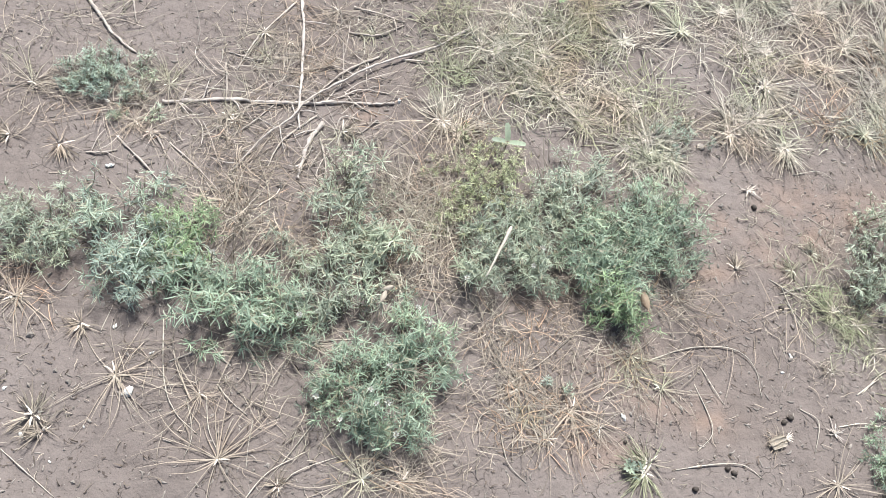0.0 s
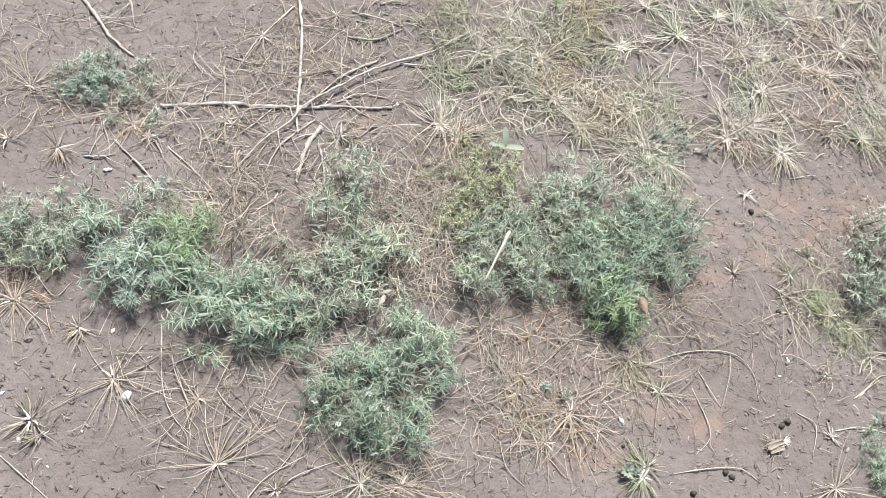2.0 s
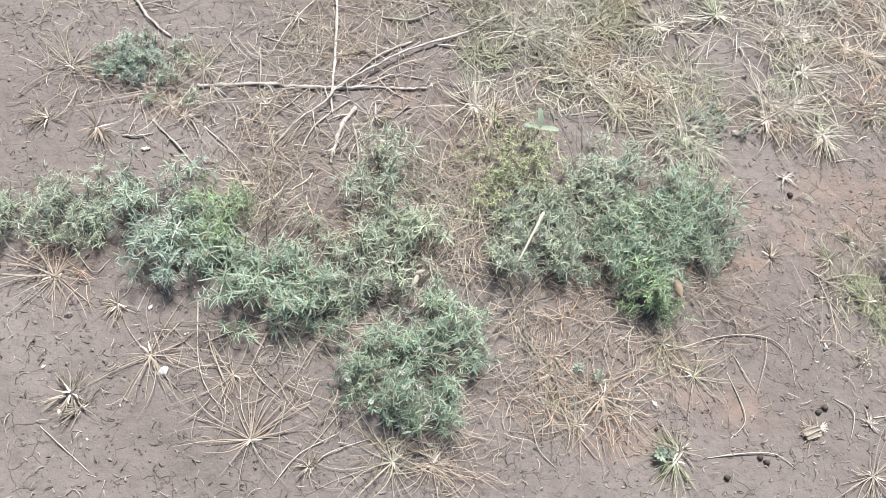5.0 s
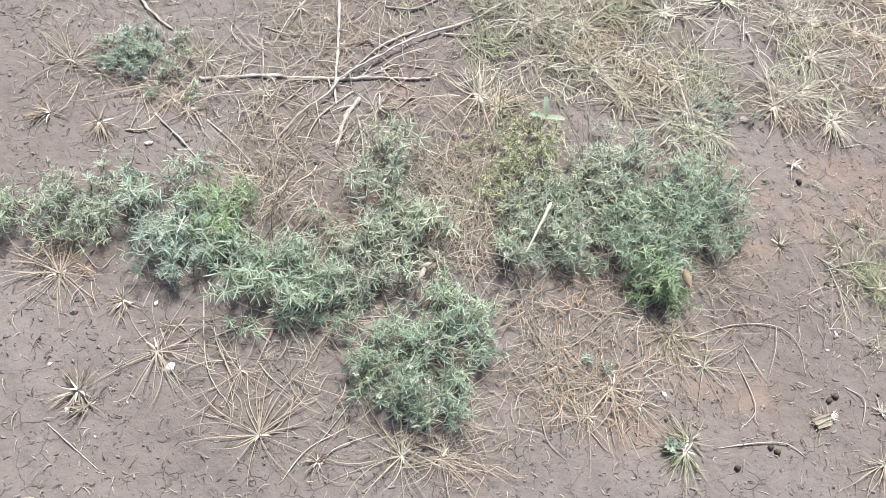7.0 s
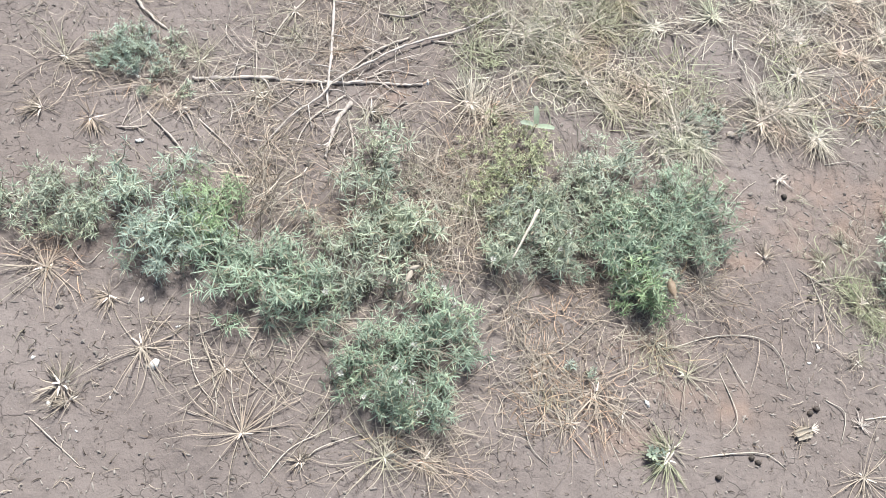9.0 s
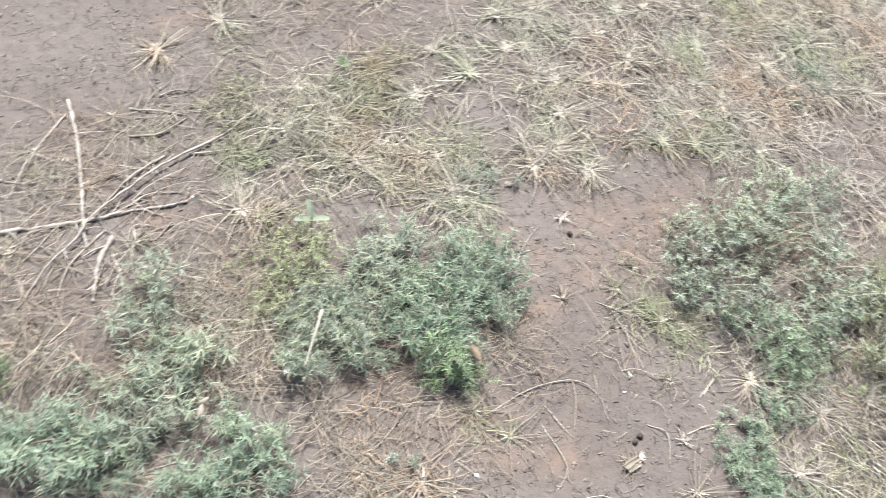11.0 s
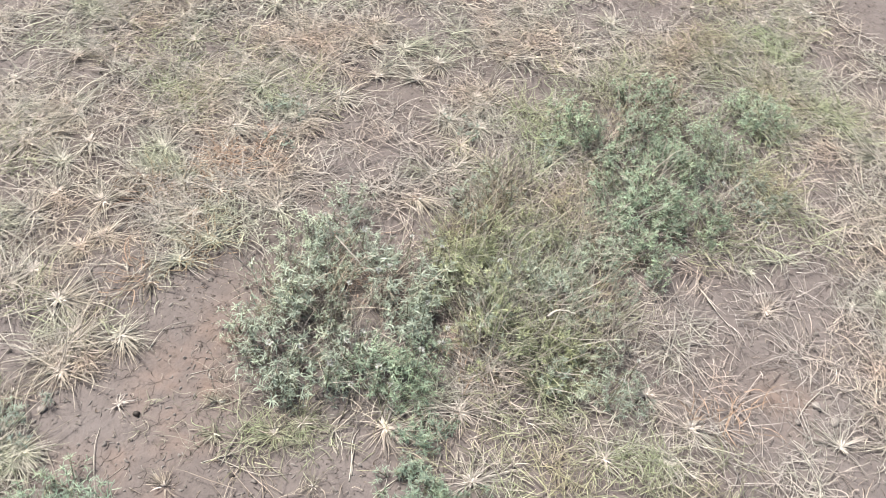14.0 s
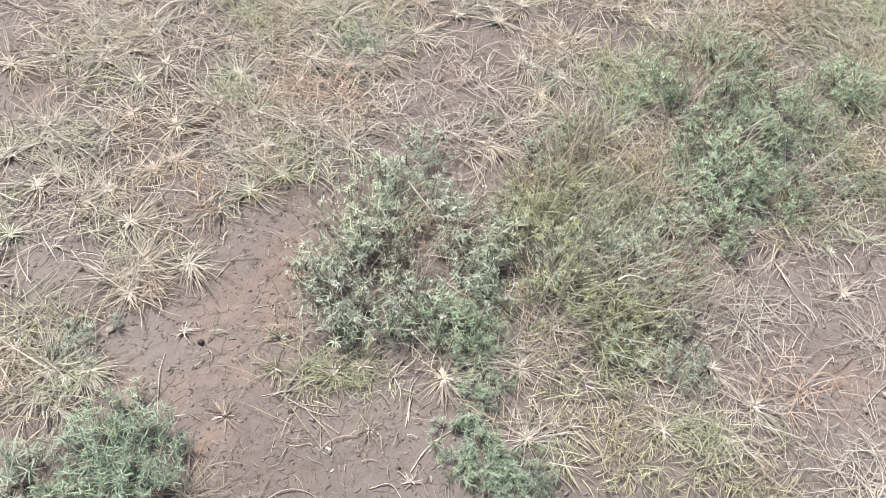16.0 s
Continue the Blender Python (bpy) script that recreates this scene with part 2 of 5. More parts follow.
def ribbons(base, az, el, bend, curl, length, width, k=4, fold=0.0, leaf=False, floor=None, roll=None, wave=0.0):
    """Many blades at once: each starts at base, heads az/el, droops by bend, swings by curl and snakes by wave on its way.
    Returns verts, quads, along."""
    base = np.asarray(base, float)
    n = len(base)
    az, el, bend, curl, length, width = (np.broadcast_to(np.asarray(v, float), (n,)) for v in (az, el, bend, curl, length, width))
    roll = rng.normal(0, 0.5, n) if roll is None else np.broadcast_to(roll, (n,))
    layer = rng.uniform(0.0008, 0.006, n)
    swing, beat, beat_off = wave * rng.normal(0, 1, n), rng.uniform(3.0, 8.0, n), rng.uniform(0, 6.28, n)
    p = base.copy()
    across = 3 if fold else 2
    verts = np.zeros((n, k + 1, across, 3))
    for i in range(k + 1):
        s = i / k
        e, a = el - bend * s, az + curl * s + swing * np.sin(beat * s + beat_off)
        way = np.stack([np.cos(e) * np.cos(a), np.cos(e) * np.sin(a), np.sin(e)], 1)
        side = np.stack([-np.sin(a), np.cos(a), np.zeros(n)], 1)
        up = np.cross(way, side)
        across_way = side * np.cos(roll)[:, None] + up * np.sin(roll)[:, None]
        normal = np.cross(way, across_way)
        w = width * (max(math.sin(math.pi * (0.16 + 0.78 * s)), 0.02) ** 0.35 if leaf else (0.75 + 0.5 * s - 1.15 * s ** 2)) * 0.5
        if floor is not None and i:
            ground = (floor(p[:, 0], p[:, 1]) if callable(floor) else floor) + layer
            low = p[:, 2] < ground
            p[low, 2] = np.broadcast_to(ground, (n,))[low]
        verts[:, i, 0] = p - across_way * w[:, None]
        verts[:, i, -1] = p + across_way * w[:, None]
        if fold:
            verts[:, i, 1] = p - normal * (w * fold)[:, None]
        p = p + way * (length / k)[:, None]
    grid = np.arange(n * (k + 1) * across).reshape(n, k + 1, across)
    quads = np.stack([grid[:, :-1, :-1], grid[:, :-1, 1:], grid[:, 1:, 1:], grid[:, 1:, :-1]], -1).reshape(-1, 4)
    along = np.broadcast_to((np.arange(k + 1) / k)[None, :, None], (n, k + 1, across)).ravel()
    return verts.reshape(-1, 3), quads, along


def smooth_line(points, steps):
    """A rounded line through the points."""
    pts = [Vector(p) for p in points]
    pts = [pts[0] * 2 - pts[1]] + pts + [pts[-1] * 2 - pts[-2]]
    line = []
    for a, b, c, d in zip(pts, pts[1:], pts[2:], pts[3:]):
        for i in range(steps):
            t = i / steps
            line.append(0.5 * (2 * b + (c - a) * t + (2 * a - 5 * b + 4 * c - d) * t ** 2 + (3 * b - a - 3 * c + d) * t ** 3))
    return line + [pts[-2]]


def tube(points, radii, sides=6, rough=0.0):
    """A rod along a line, closed at both ends, with an uneven girth."""
    pts = np.array([tuple(p) for p in points])
    tang = np.gradient(pts, axis=0)
    tang /= np.linalg.norm(tang, axis=1)[:, None] + 1e-9
    ref = np.where(np.abs(tang[:, 2:3]) > 0.9, np.array([[1.0, 0, 0]]), np.array([[0, 0, 1.0]]))
    side = np.cross(tang, ref)
    side /= np.linalg.norm(side, axis=1)[:, None]
    up = np.cross(side, tang)
    ang = np.arange(sides) * 2 * math.pi / sides
    r = np.asarray(radii, float)[:, None] * (1 + rough * rng.normal(0, 1, (len(pts), sides)))
    ring = pts[:, None] + (side[:, None] * np.cos(ang)[None, :, None] + up[:, None] * np.sin(ang)[None, :, None]) * r[:, :, None]
    verts = list(ring.reshape(-1, 3))
    n = len(pts)
    quads = [(i * sides + j, i * sides + (j + 1) % sides, (i + 1) * sides + (j + 1) % sides, (i + 1) * sides + j)
             for i in range(n - 1) for j in range(sides)]
    for end, rim in ((0, 0), (n - 1, (n - 1) * sides)):
        verts.append(pts[end])
        c = len(verts) - 1
        for j in range(0, sides, 2):
            q = (c, rim + j, rim + j + 1, rim + (j + 2) % sides)
            quads.append(q if end else q[::-1])
    return verts, quads


def merged(pieces):
    """Joins (verts, quads) or (verts, quads, along) lists into one."""
    verts, quads, along, at = [], [], [], 0
    for piece in pieces:
        v = np.asarray(piece[0], float)
        verts.append(v)
        quads.append(np.asarray(piece[1]) + at)
        along.append(np.asarray(piece[2]) if len(piece) > 2 else np.zeros(len(v)))
        at += len(v)
    return np.concatenate(verts), np.concatenate(quads), np.concatenate(along)


def lumpy(size, squash=0.75, rough=0.2, level=2, slim=0.85):
    bm = bmesh.new()
    bmesh.ops.create_icosphere(bm, subdivisions=level, radius=1.0)
    off = Vector(rng.uniform(-50, 50, 3))
    for v in bm.verts:
        f = 1 + rough * noise.noise(v.co * 1.3 + off) * 1.6 + rough * 0.5 * noise.noise(v.co * 3.1 + off)
        v.co = Vector((v.co.x * f, v.co.y * f * slim, v.co.z * f * squash)) * size
    for f in bm.faces:
        f.smooth = True
    return bm


# ---- ground: one sheet to the horizon, finely modelled where the weeds stand ----
TAN = [
    (0.431, 0.895, 0.04, 0.035), (0.479, 0.843, 0.053, 0.035), (0.751, 0.86, 0.153, 0.062), (0.61, 0.795, 0.104, 0.067), (0.636, 0.886, 0.087, 0.059),
    (0.44, 0.752, 0.052, 0.029), (1.214, -0.079, 0.067, 0.061), (0.861, 0.847, 0.064, 0.053), (0.474, 0.843, 0.032, 0.027), (0.651, 0.817, 0.053, 0.037),
    (0.271, 0.519, 0.058, 0.038), (0.171, 0.453, 0.065, 0.036), (0.364, 0.495, 0.06, 0.038), (-0.682, 0.784, 0.049, 0.029), (-0.524, 0.742, 0.042, 0.024),
    (0.12, 0.721, 0.09, 0.026), (0.237, 0.597, 0.08, 0.04), (-0.558, 1.085, 0.037, 0.023), (-0.164, 1.079, 0.041, 0.025),
    (-0.042, 1.517, 0.05, 0.021),
]


def steps_out(low, high, fine, far):
    mid = np.arange(low, high, fine)
    grow = np.geomspace(fine, far, 46)
    return np.concatenate([low - np.cumsum(grow)[::-1], mid, high + np.cumsum(grow)])


def build_ground():
    xs, ys = steps_out(-1.15, 2.85, 0.009, 60.0), steps_out(-0.45, 2.25, 0.009, 60.0)
    gx, gy = np.meshgrid(xs, ys)
    fade = np.clip(1.0 - (np.hypot(gx - 0.85, gy - 0.9) - 3.0) / 6.0, 0, 1)
    gz = relief(gx, gy) * fade
    n, m = gx.shape
    grid = np.arange(n * m).reshape(n, m)
    quads = np.stack([grid[:-1, :-1], grid[:-1, 1:], grid[1:, 1:], grid[1:, :-1]], -1).reshape(-1, 4)
    me = mesh_of("ground", np.stack([gx, gy, gz], -1).reshape(-1, 3), quads)
    tan = np.zeros_like(gx)
    for x, y, rx, ry in TAN:
        tan = np.maximum(tan, 0.75 * np.exp(-1.3 * (((gx - x) / rx) ** 2 + ((gy - y) / ry) ** 2)))
    me.attributes.new("tan", "FLOAT", "POINT").data.foreach_set("value", tan.ravel().astype(np.float32))
    part("ground", me, SOIL)
    tagged(bpy.data.objects["ground"], "bare dry grey-brown earth with orange-tan patches and fine cracks", "ground", kind="structure")


build_ground()


# ---- grass mats ----
def patchy(x, y):
    """Where grass grows thick (1) and thin (-1), in patches a hand wide."""
    return (np.sin(31 * x + 9 * y + 1.0) + np.sin(-14 * x + 27 * y + 2.2) + np.sin(22 * x + 24 * y + 0.4) + np.sin(11 * x - 17 * y + 5.1)) / 2.2


def mat_blades(areas, per_m2, length, el, width, turn=0.0, deep=1.0, centres=170, curl=0.55, gaps=0.75, wave=0.22):
    """Blades in low sprawling clumps over some oval areas."""
    bases, az = [], []
    for x, y, rx, ry in areas:
        ry *= deep
        size = math.pi * rx * ry
        hubs = max(3, int(size * centres))
        r, a = np.sqrt(rng.uniform(0, 1, hubs)) * rng.uniform(0.85, 1.1, hubs), rng.uniform(0, 2 * math.pi, hubs)
        hx, hy = rx * r * np.cos(a), ry * r * np.sin(a)
        cx, cy = x + hx * math.cos(turn) - hy * math.sin(turn), y + hx * math.sin(turn) + hy * math.cos(turn)
        keep = patchy(cx, cy) + rng.normal(0, 0.5, hubs) > -gaps
        keep[:2] = True
        cx, cy = cx[keep], cy[keep]
        n = int(size * per_m2 * (0.3 + 0.7 * len(cx) / hubs))
        hubs = len(cx)
        pick = rng.integers(0, hubs, n)
        out = rng.uniform(0, 2 * math.pi, n)
        d = np.abs(rng.normal(0, 0.03, n))
        bases.append(np.stack([cx[pick] + d * np.cos(out), cy[pick] + d * np.sin(out)], 1))
        az.append(out + rng.normal(0, 1.0, n))
    b, az = np.concatenate(bases), np.concatenate(az)
    n = len(b)
    z = relief(b[:, 0], b[:, 1]) + rng.uniform(0, 0.008, n)
    return ribbons(np.column_stack([b, z]), az, np.abs(rng.normal(el, 0.18, n)), rng.uniform(0.05, 0.6, n), rng.normal(0, curl, n),
                   length * rng.uniform(0.3, 1.4, n), width * rng.uniform(0.6, 1.3, n), 5, floor=relief, wave=wave)


MAT_OLIVE = [
    (0.139, 1.289, 0.178, 0.073), (0.272, 1.316, 0.135, 0.06), (0.097, 1.147, 0.124, 0.064), (0.239, 1.19, 0.13, 0.077),
    (0.179, 1.097, 0.078, 0.032),
]
MAT_STRAW = [
    (0.345, 1.193, 0.133, 0.1), (0.338, 1.1, 0.094, 0.067), (0.162, 1.215, 0.176, 0.098), (0.001, 1.064, 0.047, 0.037),
    (0.229, 1.066, 0.091, 0.04), (0.377, 1.011, 0.07, 0.046), (0.562, 1.285, 0.118, 0.093), (0.672, 1.217, 0.132, 0.091),
    (0.842, 1.296, 0.154, 0.115), (0.631, 1.071, 0.126, 0.056), (0.838, 1.122, 0.093, 0.091),
]
MAT_THIN = [
    (-0.105, 0.8, 0.043, 0.063), (-0.074, 0.873, 0.044, 0.061), (-0.114, 0.929, 0.045, 0.039), (0.068, 0.567, 0.07, 0.048),
    (0.134, 0.509, 0.075, 0.046), (0.083, 0.485, 0.065, 0.036), (0.075, 0.682, 0.088, 0.046), (0.188, 0.599, 0.089, 0.045),
    (0.335, 0.673, 0.052, 0.052), (-0.712, 1.111, 0.053, 0.046), (-0.548, 1.074, 0.055, 0.04), (-0.524, 1.156, 0.037, 0.049),
    (-0.321, 1.186, 0.061, 0.051), (-0.39, 1.041, 0.057, 0.047), (-0.24, 1.176, 0.041, 0.045), (-0.703, 0.757, 0.028, 0.037),
    (-0.719, 0.795, 0.016, 0.028), (-0.201, 0.453, 0.067, 0.029), (-0.127, 0.431, 0.06, 0.025), (-0.398, 0.867, 0.049, 0.047),
    (-0.462, 0.92, 0.054, 0.032), (-0.362, 0.941, 0.066, 0.044), (0.052, 1.052, 0.054, 0.031), (0.666, 0.682, 0.057, 0.045),
    (0.652, 0.782, 0.047, 0.037),
]
MAT_STRAW_B = [
    (0.925, 1.593, 0.197, 0.139), (1.188, 1.398, 0.228, 0.139), (1.113, 1.127, 0.18, 0.096), (0.955, 1.203, 0.17, 0.079),
    (0.911, 1.066, 0.154, 0.044), (0.703, 1.392, 0.104, 0.062), (1.402, 1.172, 0.148, 0.121), (1.64, 1.11, 0.174, 0.087), (1.9, 0.843, 0.186, 0.077),
    (1.967, 0.611, 0.201, 0.108), (1.576, 0.785, 0.11, 0.069), (0.605, 1.062, 0.077, 0.035), (0.374, 0.998, 0.069, 0.043),
]
MAT_STRAW_C = [
    (2.271, 0.394, 0.253, 0.135), (1.982, 0.143, 0.135, 0.181), (1.675, 0.071, 0.122, 0.108), (1.506, 0.129, 0.127, 0.063),
    (1.497, 0.573, 0.119, 0.092), (1.345, 0.719, 0.101, 0.05), (1.022, 0.475, 0.087, 0.087), (0.854, 0.407, 0.07, 0.07),
    (1.155, 0.883, 0.157, 0.099), (0.963, 1.1, 0.184, 0.096),
]
MAT_OLIVE_B = [
    (1.226, 1.329, 0.076, 0.051), (1.294, 0.559, 0.135, 0.098), (1.146, 0.552, 0.092, 0.081), (1.066, 0.402, 0.12, 0.076), (1.128, 0.288, 0.101, 0.067),
    (1.847, 0.492, 0.162, 0.089), (2.097, 0.254, 0.11, 0.094), (1.479, 0.394, 0.103, 0.103), (2.232, 0.3, 0.182, 0.132), (2.033, 0.173, 0.107, 0.107),
    (2.076, 0.433, 0.176, 0.08), (0.434, 1.115, 0.054, 0.041), (0.366, 1.016, 0.069, 0.035),
]
OLIVE_LOW = [
    (0.661, 0.67, 0.085, 0.043), (0.91, -0.042, 0.086, 0.062), (0.921, 0.071, 0.089, 0.065), (0.846, 0.218, 0.068, 0.053), (0.878, 0.294, 0.059, 0.044),
    (0.803, 0.13, 0.06, 0.05), (0.84, -0.02, 0.06, 0.05),
]
GREEN_MAT = [
    (1.217, 1.339, 0.116, 0.122), (1.377, 1.289, 0.149, 0.108), (1.341, 1.123, 0.065, 0.059), (0.905, 1.534, 0.081, 0.093), (1.385, 0.699, 0.077, 0.07),
    (2.417, 0.313, 0.197, 0.203), (2.176, 0.359, 0.132, 0.154), (1.648, 0.594, 0.084, 0.08), (1.304, 1.548, 0.162, 0.091), (0.62, 1.13, 0.1, 0.06),
    (1.75, 0.13, 0.12, 0.09),
    (0.399, 1.115, 0.053, 0.067), (0.315, 1.025, 0.051, 0.071),
]
RUST_MAT = [
    (0.927, 1.039, 0.076, 0.066), (1.024, 1.224, 0.138, 0.084), (1.128, 1.102, 0.071, 0.067), (0.77, 1.062, 0.051, 0.053), (0.998, 0.774, 0.054, 0.07),
    (0.962, 0.453, 0.062, 0.038), (1.13, 0.02, 0.05, 0.04),
]
PINK_STALKS = [
    (1.426, -0.092, 0.176, 0.154), (1.33, 0.001, 0.091, 0.086), (1.276, -0.175, 0.11, 0.094), (1.165, 0.092, 0.076, 0.091), (1.035, 0.085, 0.092, 0.059),
    (1.107, -0.104, 0.083, 0.072), (1.13, 0.027, 0.074, 0.062), (0.98, -0.05, 0.08, 0.07),
]
LIME_MID = [
    (1.158, 0.586, 0.067, 0.073), (1.101, 0.486, 0.086, 0.097), (1.046, 0.37, 0.094, 0.077), (1.259, 0.521, 0.091, 0.077),
]
LOW_STRAW = [
    (0.891, 0.43, 0.113, 0.058), (0.88, 0.306, 0.12, 0.065), (0.772, 0.377, 0.078, 0.051), (1.022, 0.269, 0.107, 0.059), (0.936, 0.169, 0.122, 0.064),
    (0.712, 0.618, 0.107, 0.044), (0.993, 0.064, 0.113, 0.054), (0.762, 0.487, 0.058, 0.065), (0.821, 0.251, 0.147, 0.04),
]
AROUND_TALL = [
    (1.835, 0.19, 0.151, 0.19), (1.863, 0.557, 0.143, 0.113), (2.121, 0.104, 0.18, 0.17), (1.606, 0.601, 0.093, 0.14), (1.638, 0.063, 0.102, 0.089),
    (1.414, 0.441, 0.074, 0.101), (1.401, 0.567, 0.098, 0.086), (1.211, 0.313, 0.089, 0.085), (1.492, 0.162, 0.085, 0.066), (0.997, 0.31, 0.083, 0.048),
]
RUST_A = [
    (0.068, 0.567, 0.07, 0.048), (0.134, 0.509, 0.089, 0.055), (0.075, 0.682, 0.098, 0.04), (0.082, 0.476, 0.064, 0.027), (0.196, 0.589, 0.069, 0.04),
    (0.032, 1.064, 0.054, 0.031), (-0.697, 0.775, 0.04, 0.033), (-0.398, 0.862, 0.04, 0.042), (-0.125, 0.779, 0.037, 0.052), (-0.024, 0.928, 0.036, 0.046),
    (-0.023, 0.84, 0.034, 0.038), (0.34, 0.693, 0.042, 0.038), (-0.201, 0.453, 0.059, 0.021), (-0.256, 1.17, 0.036, 0.025), (-0.39, 1.059, 0.034, 0.029),
    (-0.558, 1.079, 0.041, 0.023), (-0.153, 1.086, 0.046, 0.024),
]
TURN_C, TURN_D = radians(-62), radians(-50)
TURN_B, DEEP_B = radians(-44), 1.2


def grass_stuff(name, pieces, material, label):
    v, q, a = merged(pieces)
    tagged(part(name, mesh_of(name, v, q, a), material), label, "grass", kind="stuff")


WISPS = [
    (-0.227, 0.611, 0.199, 0.095), (-0.322, 1.054, 0.215, 0.117), (-0.454, 0.613, 0.089, 0.073), (0.192, 0.619, 0.224, 0.117),
    (-0.071, 0.852, 0.254, 0.156), (0.591, 0.662, 0.1, 0.1), (-0.63, 1.096, 0.135, 0.063), (-0.158, 0.476, 0.185, 0.05), (0.441, 1.037, 0.14, 0.058),
    (-0.711, 0.768, 0.047, 0.039), (0.627, 1.287, 0.263, 0.079), (-0.277, 1.279, 0.168, 0.063), (-0.152, 1.257, 0.108, 0.065),
    (-0.633, 1.264, 0.141, 0.047),
    (0.028, 1.468, 0.092, 0.088), (0.104, 1.586, 0.086, 0.063), (-0.089, 1.405, 0.058, 0.081), (0.073, 1.295, 0.06, 0.053), (-0.078, 1.214, 0.111, 0.062),
    (-0.176, 1.152, 0.053, 0.045), (0.239, 1.546, 0.079, 0.065), (0.409, 1.514, 0.095, 0.067), (0.463, 1.397, 0.083, 0.065),
]
WISPS_B = [
    (1.165, 1.045, 0.194, 0.146), (1.104, 0.436, 0.338, 0.225), (1.248, 0.103, 0.092, 0.092), (0.694, 1.207, 0.184, 0.082),
    (1.663, 0.838, 0.228, 0.1), (1.075, -0.041, 0.156, 0.042), (1.318, 0.928, 0.103, 0.077),
]
STICKY = [
    (-0.332, 1.02, 0.152, 0.067), (-0.35, 1.211, 0.152, 0.081), (-0.179, 1.153, 0.113, 0.062), (-0.128, 0.997, 0.09, 0.06),
    (-0.538, 1.075, 0.082, 0.046), (-0.236, 1.254, 0.093, 0.052),
]
FAR_A = [
    (0.16, 1.442, 0.425, 0.073), (0.818, 1.482, 0.357, 0.086), (0.419, 1.53, 0.442, 0.076),
]
FAR_B = [
    (1.058, 1.889, 0.173, 0.074), (1.308, 1.705, 0.214, 0.093), (1.564, 1.45, 0.229, 0.1), (1.84, 1.177, 0.233, 0.093), (2.16, 0.86, 0.269, 0.101),
    (2.507, 0.515, 0.29, 0.127), (2.491, 0.237, 0.179, 0.161), (2.003, 0.007, 0.135, 0.241), (1.364, 1.607, 0.21, 0.079),
    (1.581, 1.271, 0.219, 0.082), (1.824, 0.847, 0.228, 0.086), (2.078, 0.404, 0.237, 0.089), (2.305, 0.008, 0.249, 0.109),
    (1.928, -0.176, 0.123, 0.123),
]
FAR_C = [
    (2.079, -0.128, 0.115, 0.143), (1.684, -0.163, 0.114, 0.114), (1.458, -0.243, 0.069, 0.081), (1.293, -0.235, 0.066, 0.066),
    (1.365, -0.125, 0.069, 0.046), (2.077, -0.176, 0.148, 0.178), (1.599, -0.264, 0.101, 0.126), (1.279, -0.295, 0.067, 0.089),
    (1.04, -0.212, 0.081, 0.061), (1.724, -0.19, 0.092, 0.092),
]
FAR_D = [
    (0.608, 1.715, 0.174, 0.093), (0.929, 1.588, 0.189, 0.075), (0.423, 1.525, 0.085, 0.064), (1.11, 1.306, 0.222, 0.104),
    (1.44, 1.218, 0.161, 0.129), (0.695, 1.371, 0.199, 0.08),
]
SHORT = [
    (-0.659, 1.124, 0.081, 0.032), (-0.526, 1.115, 0.056, 0.046), (-0.254, 1.191, 0.029, 0.029), (0.509, 1.073, 0.09, 0.029),
    (-0.399, 1.04, 0.028, 0.034), (-0.602, 0.694, 0.018, 0.013), (-0.655, 0.546, 0.023, 0.02),
]
SHORT_B = [
    (0.776, 1.069, 0.047, 0.038), (0.664, 0.781, 0.039, 0.035), (0.674, 0.656, 0.076, 0.038), (0.54, 1.039, 0.056, 0.034),
    (0.552, 0.868, 0.037, 0.024), (0.596, 0.561, 0.036, 0.024), (0.778, 0.571, 0.05, 0.03),
]
STRAW_D = [
    (1.381, 0.926, 0.104, 0.065), (1.374, 0.737, 0.127, 0.071), (1.532, 0.667, 0.134, 0.086), (1.473, 0.524, 0.104, 0.091),
    (1.203, 0.829, 0.06, 0.054), (2.086, 0.205, 0.141, 0.172), (1.371, 0.423, 0.074, 0.062), (1.25, 0.18, 0.08, 0.06),
]
THATCH = [
    (-0.468, 0.859, 0.105, 0.053), (-0.371, 0.738, 0.105, 0.053), (-0.197, 0.833, 0.075, 0.094), (-0.147, 0.616, 0.098, 0.08),
    (0.14, 0.848, 0.144, 0.082), (0.303, 0.768, 0.096, 0.085), (0.04, 0.951, 0.073, 0.052),
]
BETWEEN = [
    (-0.105, 0.8, 0.048, 0.074), (-0.074, 0.873, 0.049, 0.056), (-0.114, 0.929, 0.045, 0.045), (-0.027, 0.895, 0.035, 0.056), (-0.056, 0.809, 0.039, 0.048),
    (-0.137, 0.749, 0.028, 0.041), (-0.07, 0.758, 0.038, 0.025), (-0.398, 0.857, 0.045, 0.047), (-0.362, 0.909, 0.046, 0.037), (-0.29, 0.834, 0.037, 0.042),
    (-0.022, 0.851, 0.035, 0.044), (-0.327, 0.815, 0.037, 0.03), (0.03, 1.046, 0.064, 0.03), (-0.408, 0.93, 0.046, 0.027), (-0.04, 0.974, 0.036, 0.047),
    (-0.189, 0.664, 0.045, 0.014),
]
THATCH_B = [
    (0.943, 0.749, 0.161, 0.14), (1.199, 0.49, 0.151, 0.128), (1.151, 0.299, 0.124, 0.09), (1.652, 0.348, 0.177, 0.164), (1.05, 0.4, 0.12, 0.1),
    (1.33, 0.6, 0.1, 0.09), (1.38, 0.36, 0.1, 0.1),
]
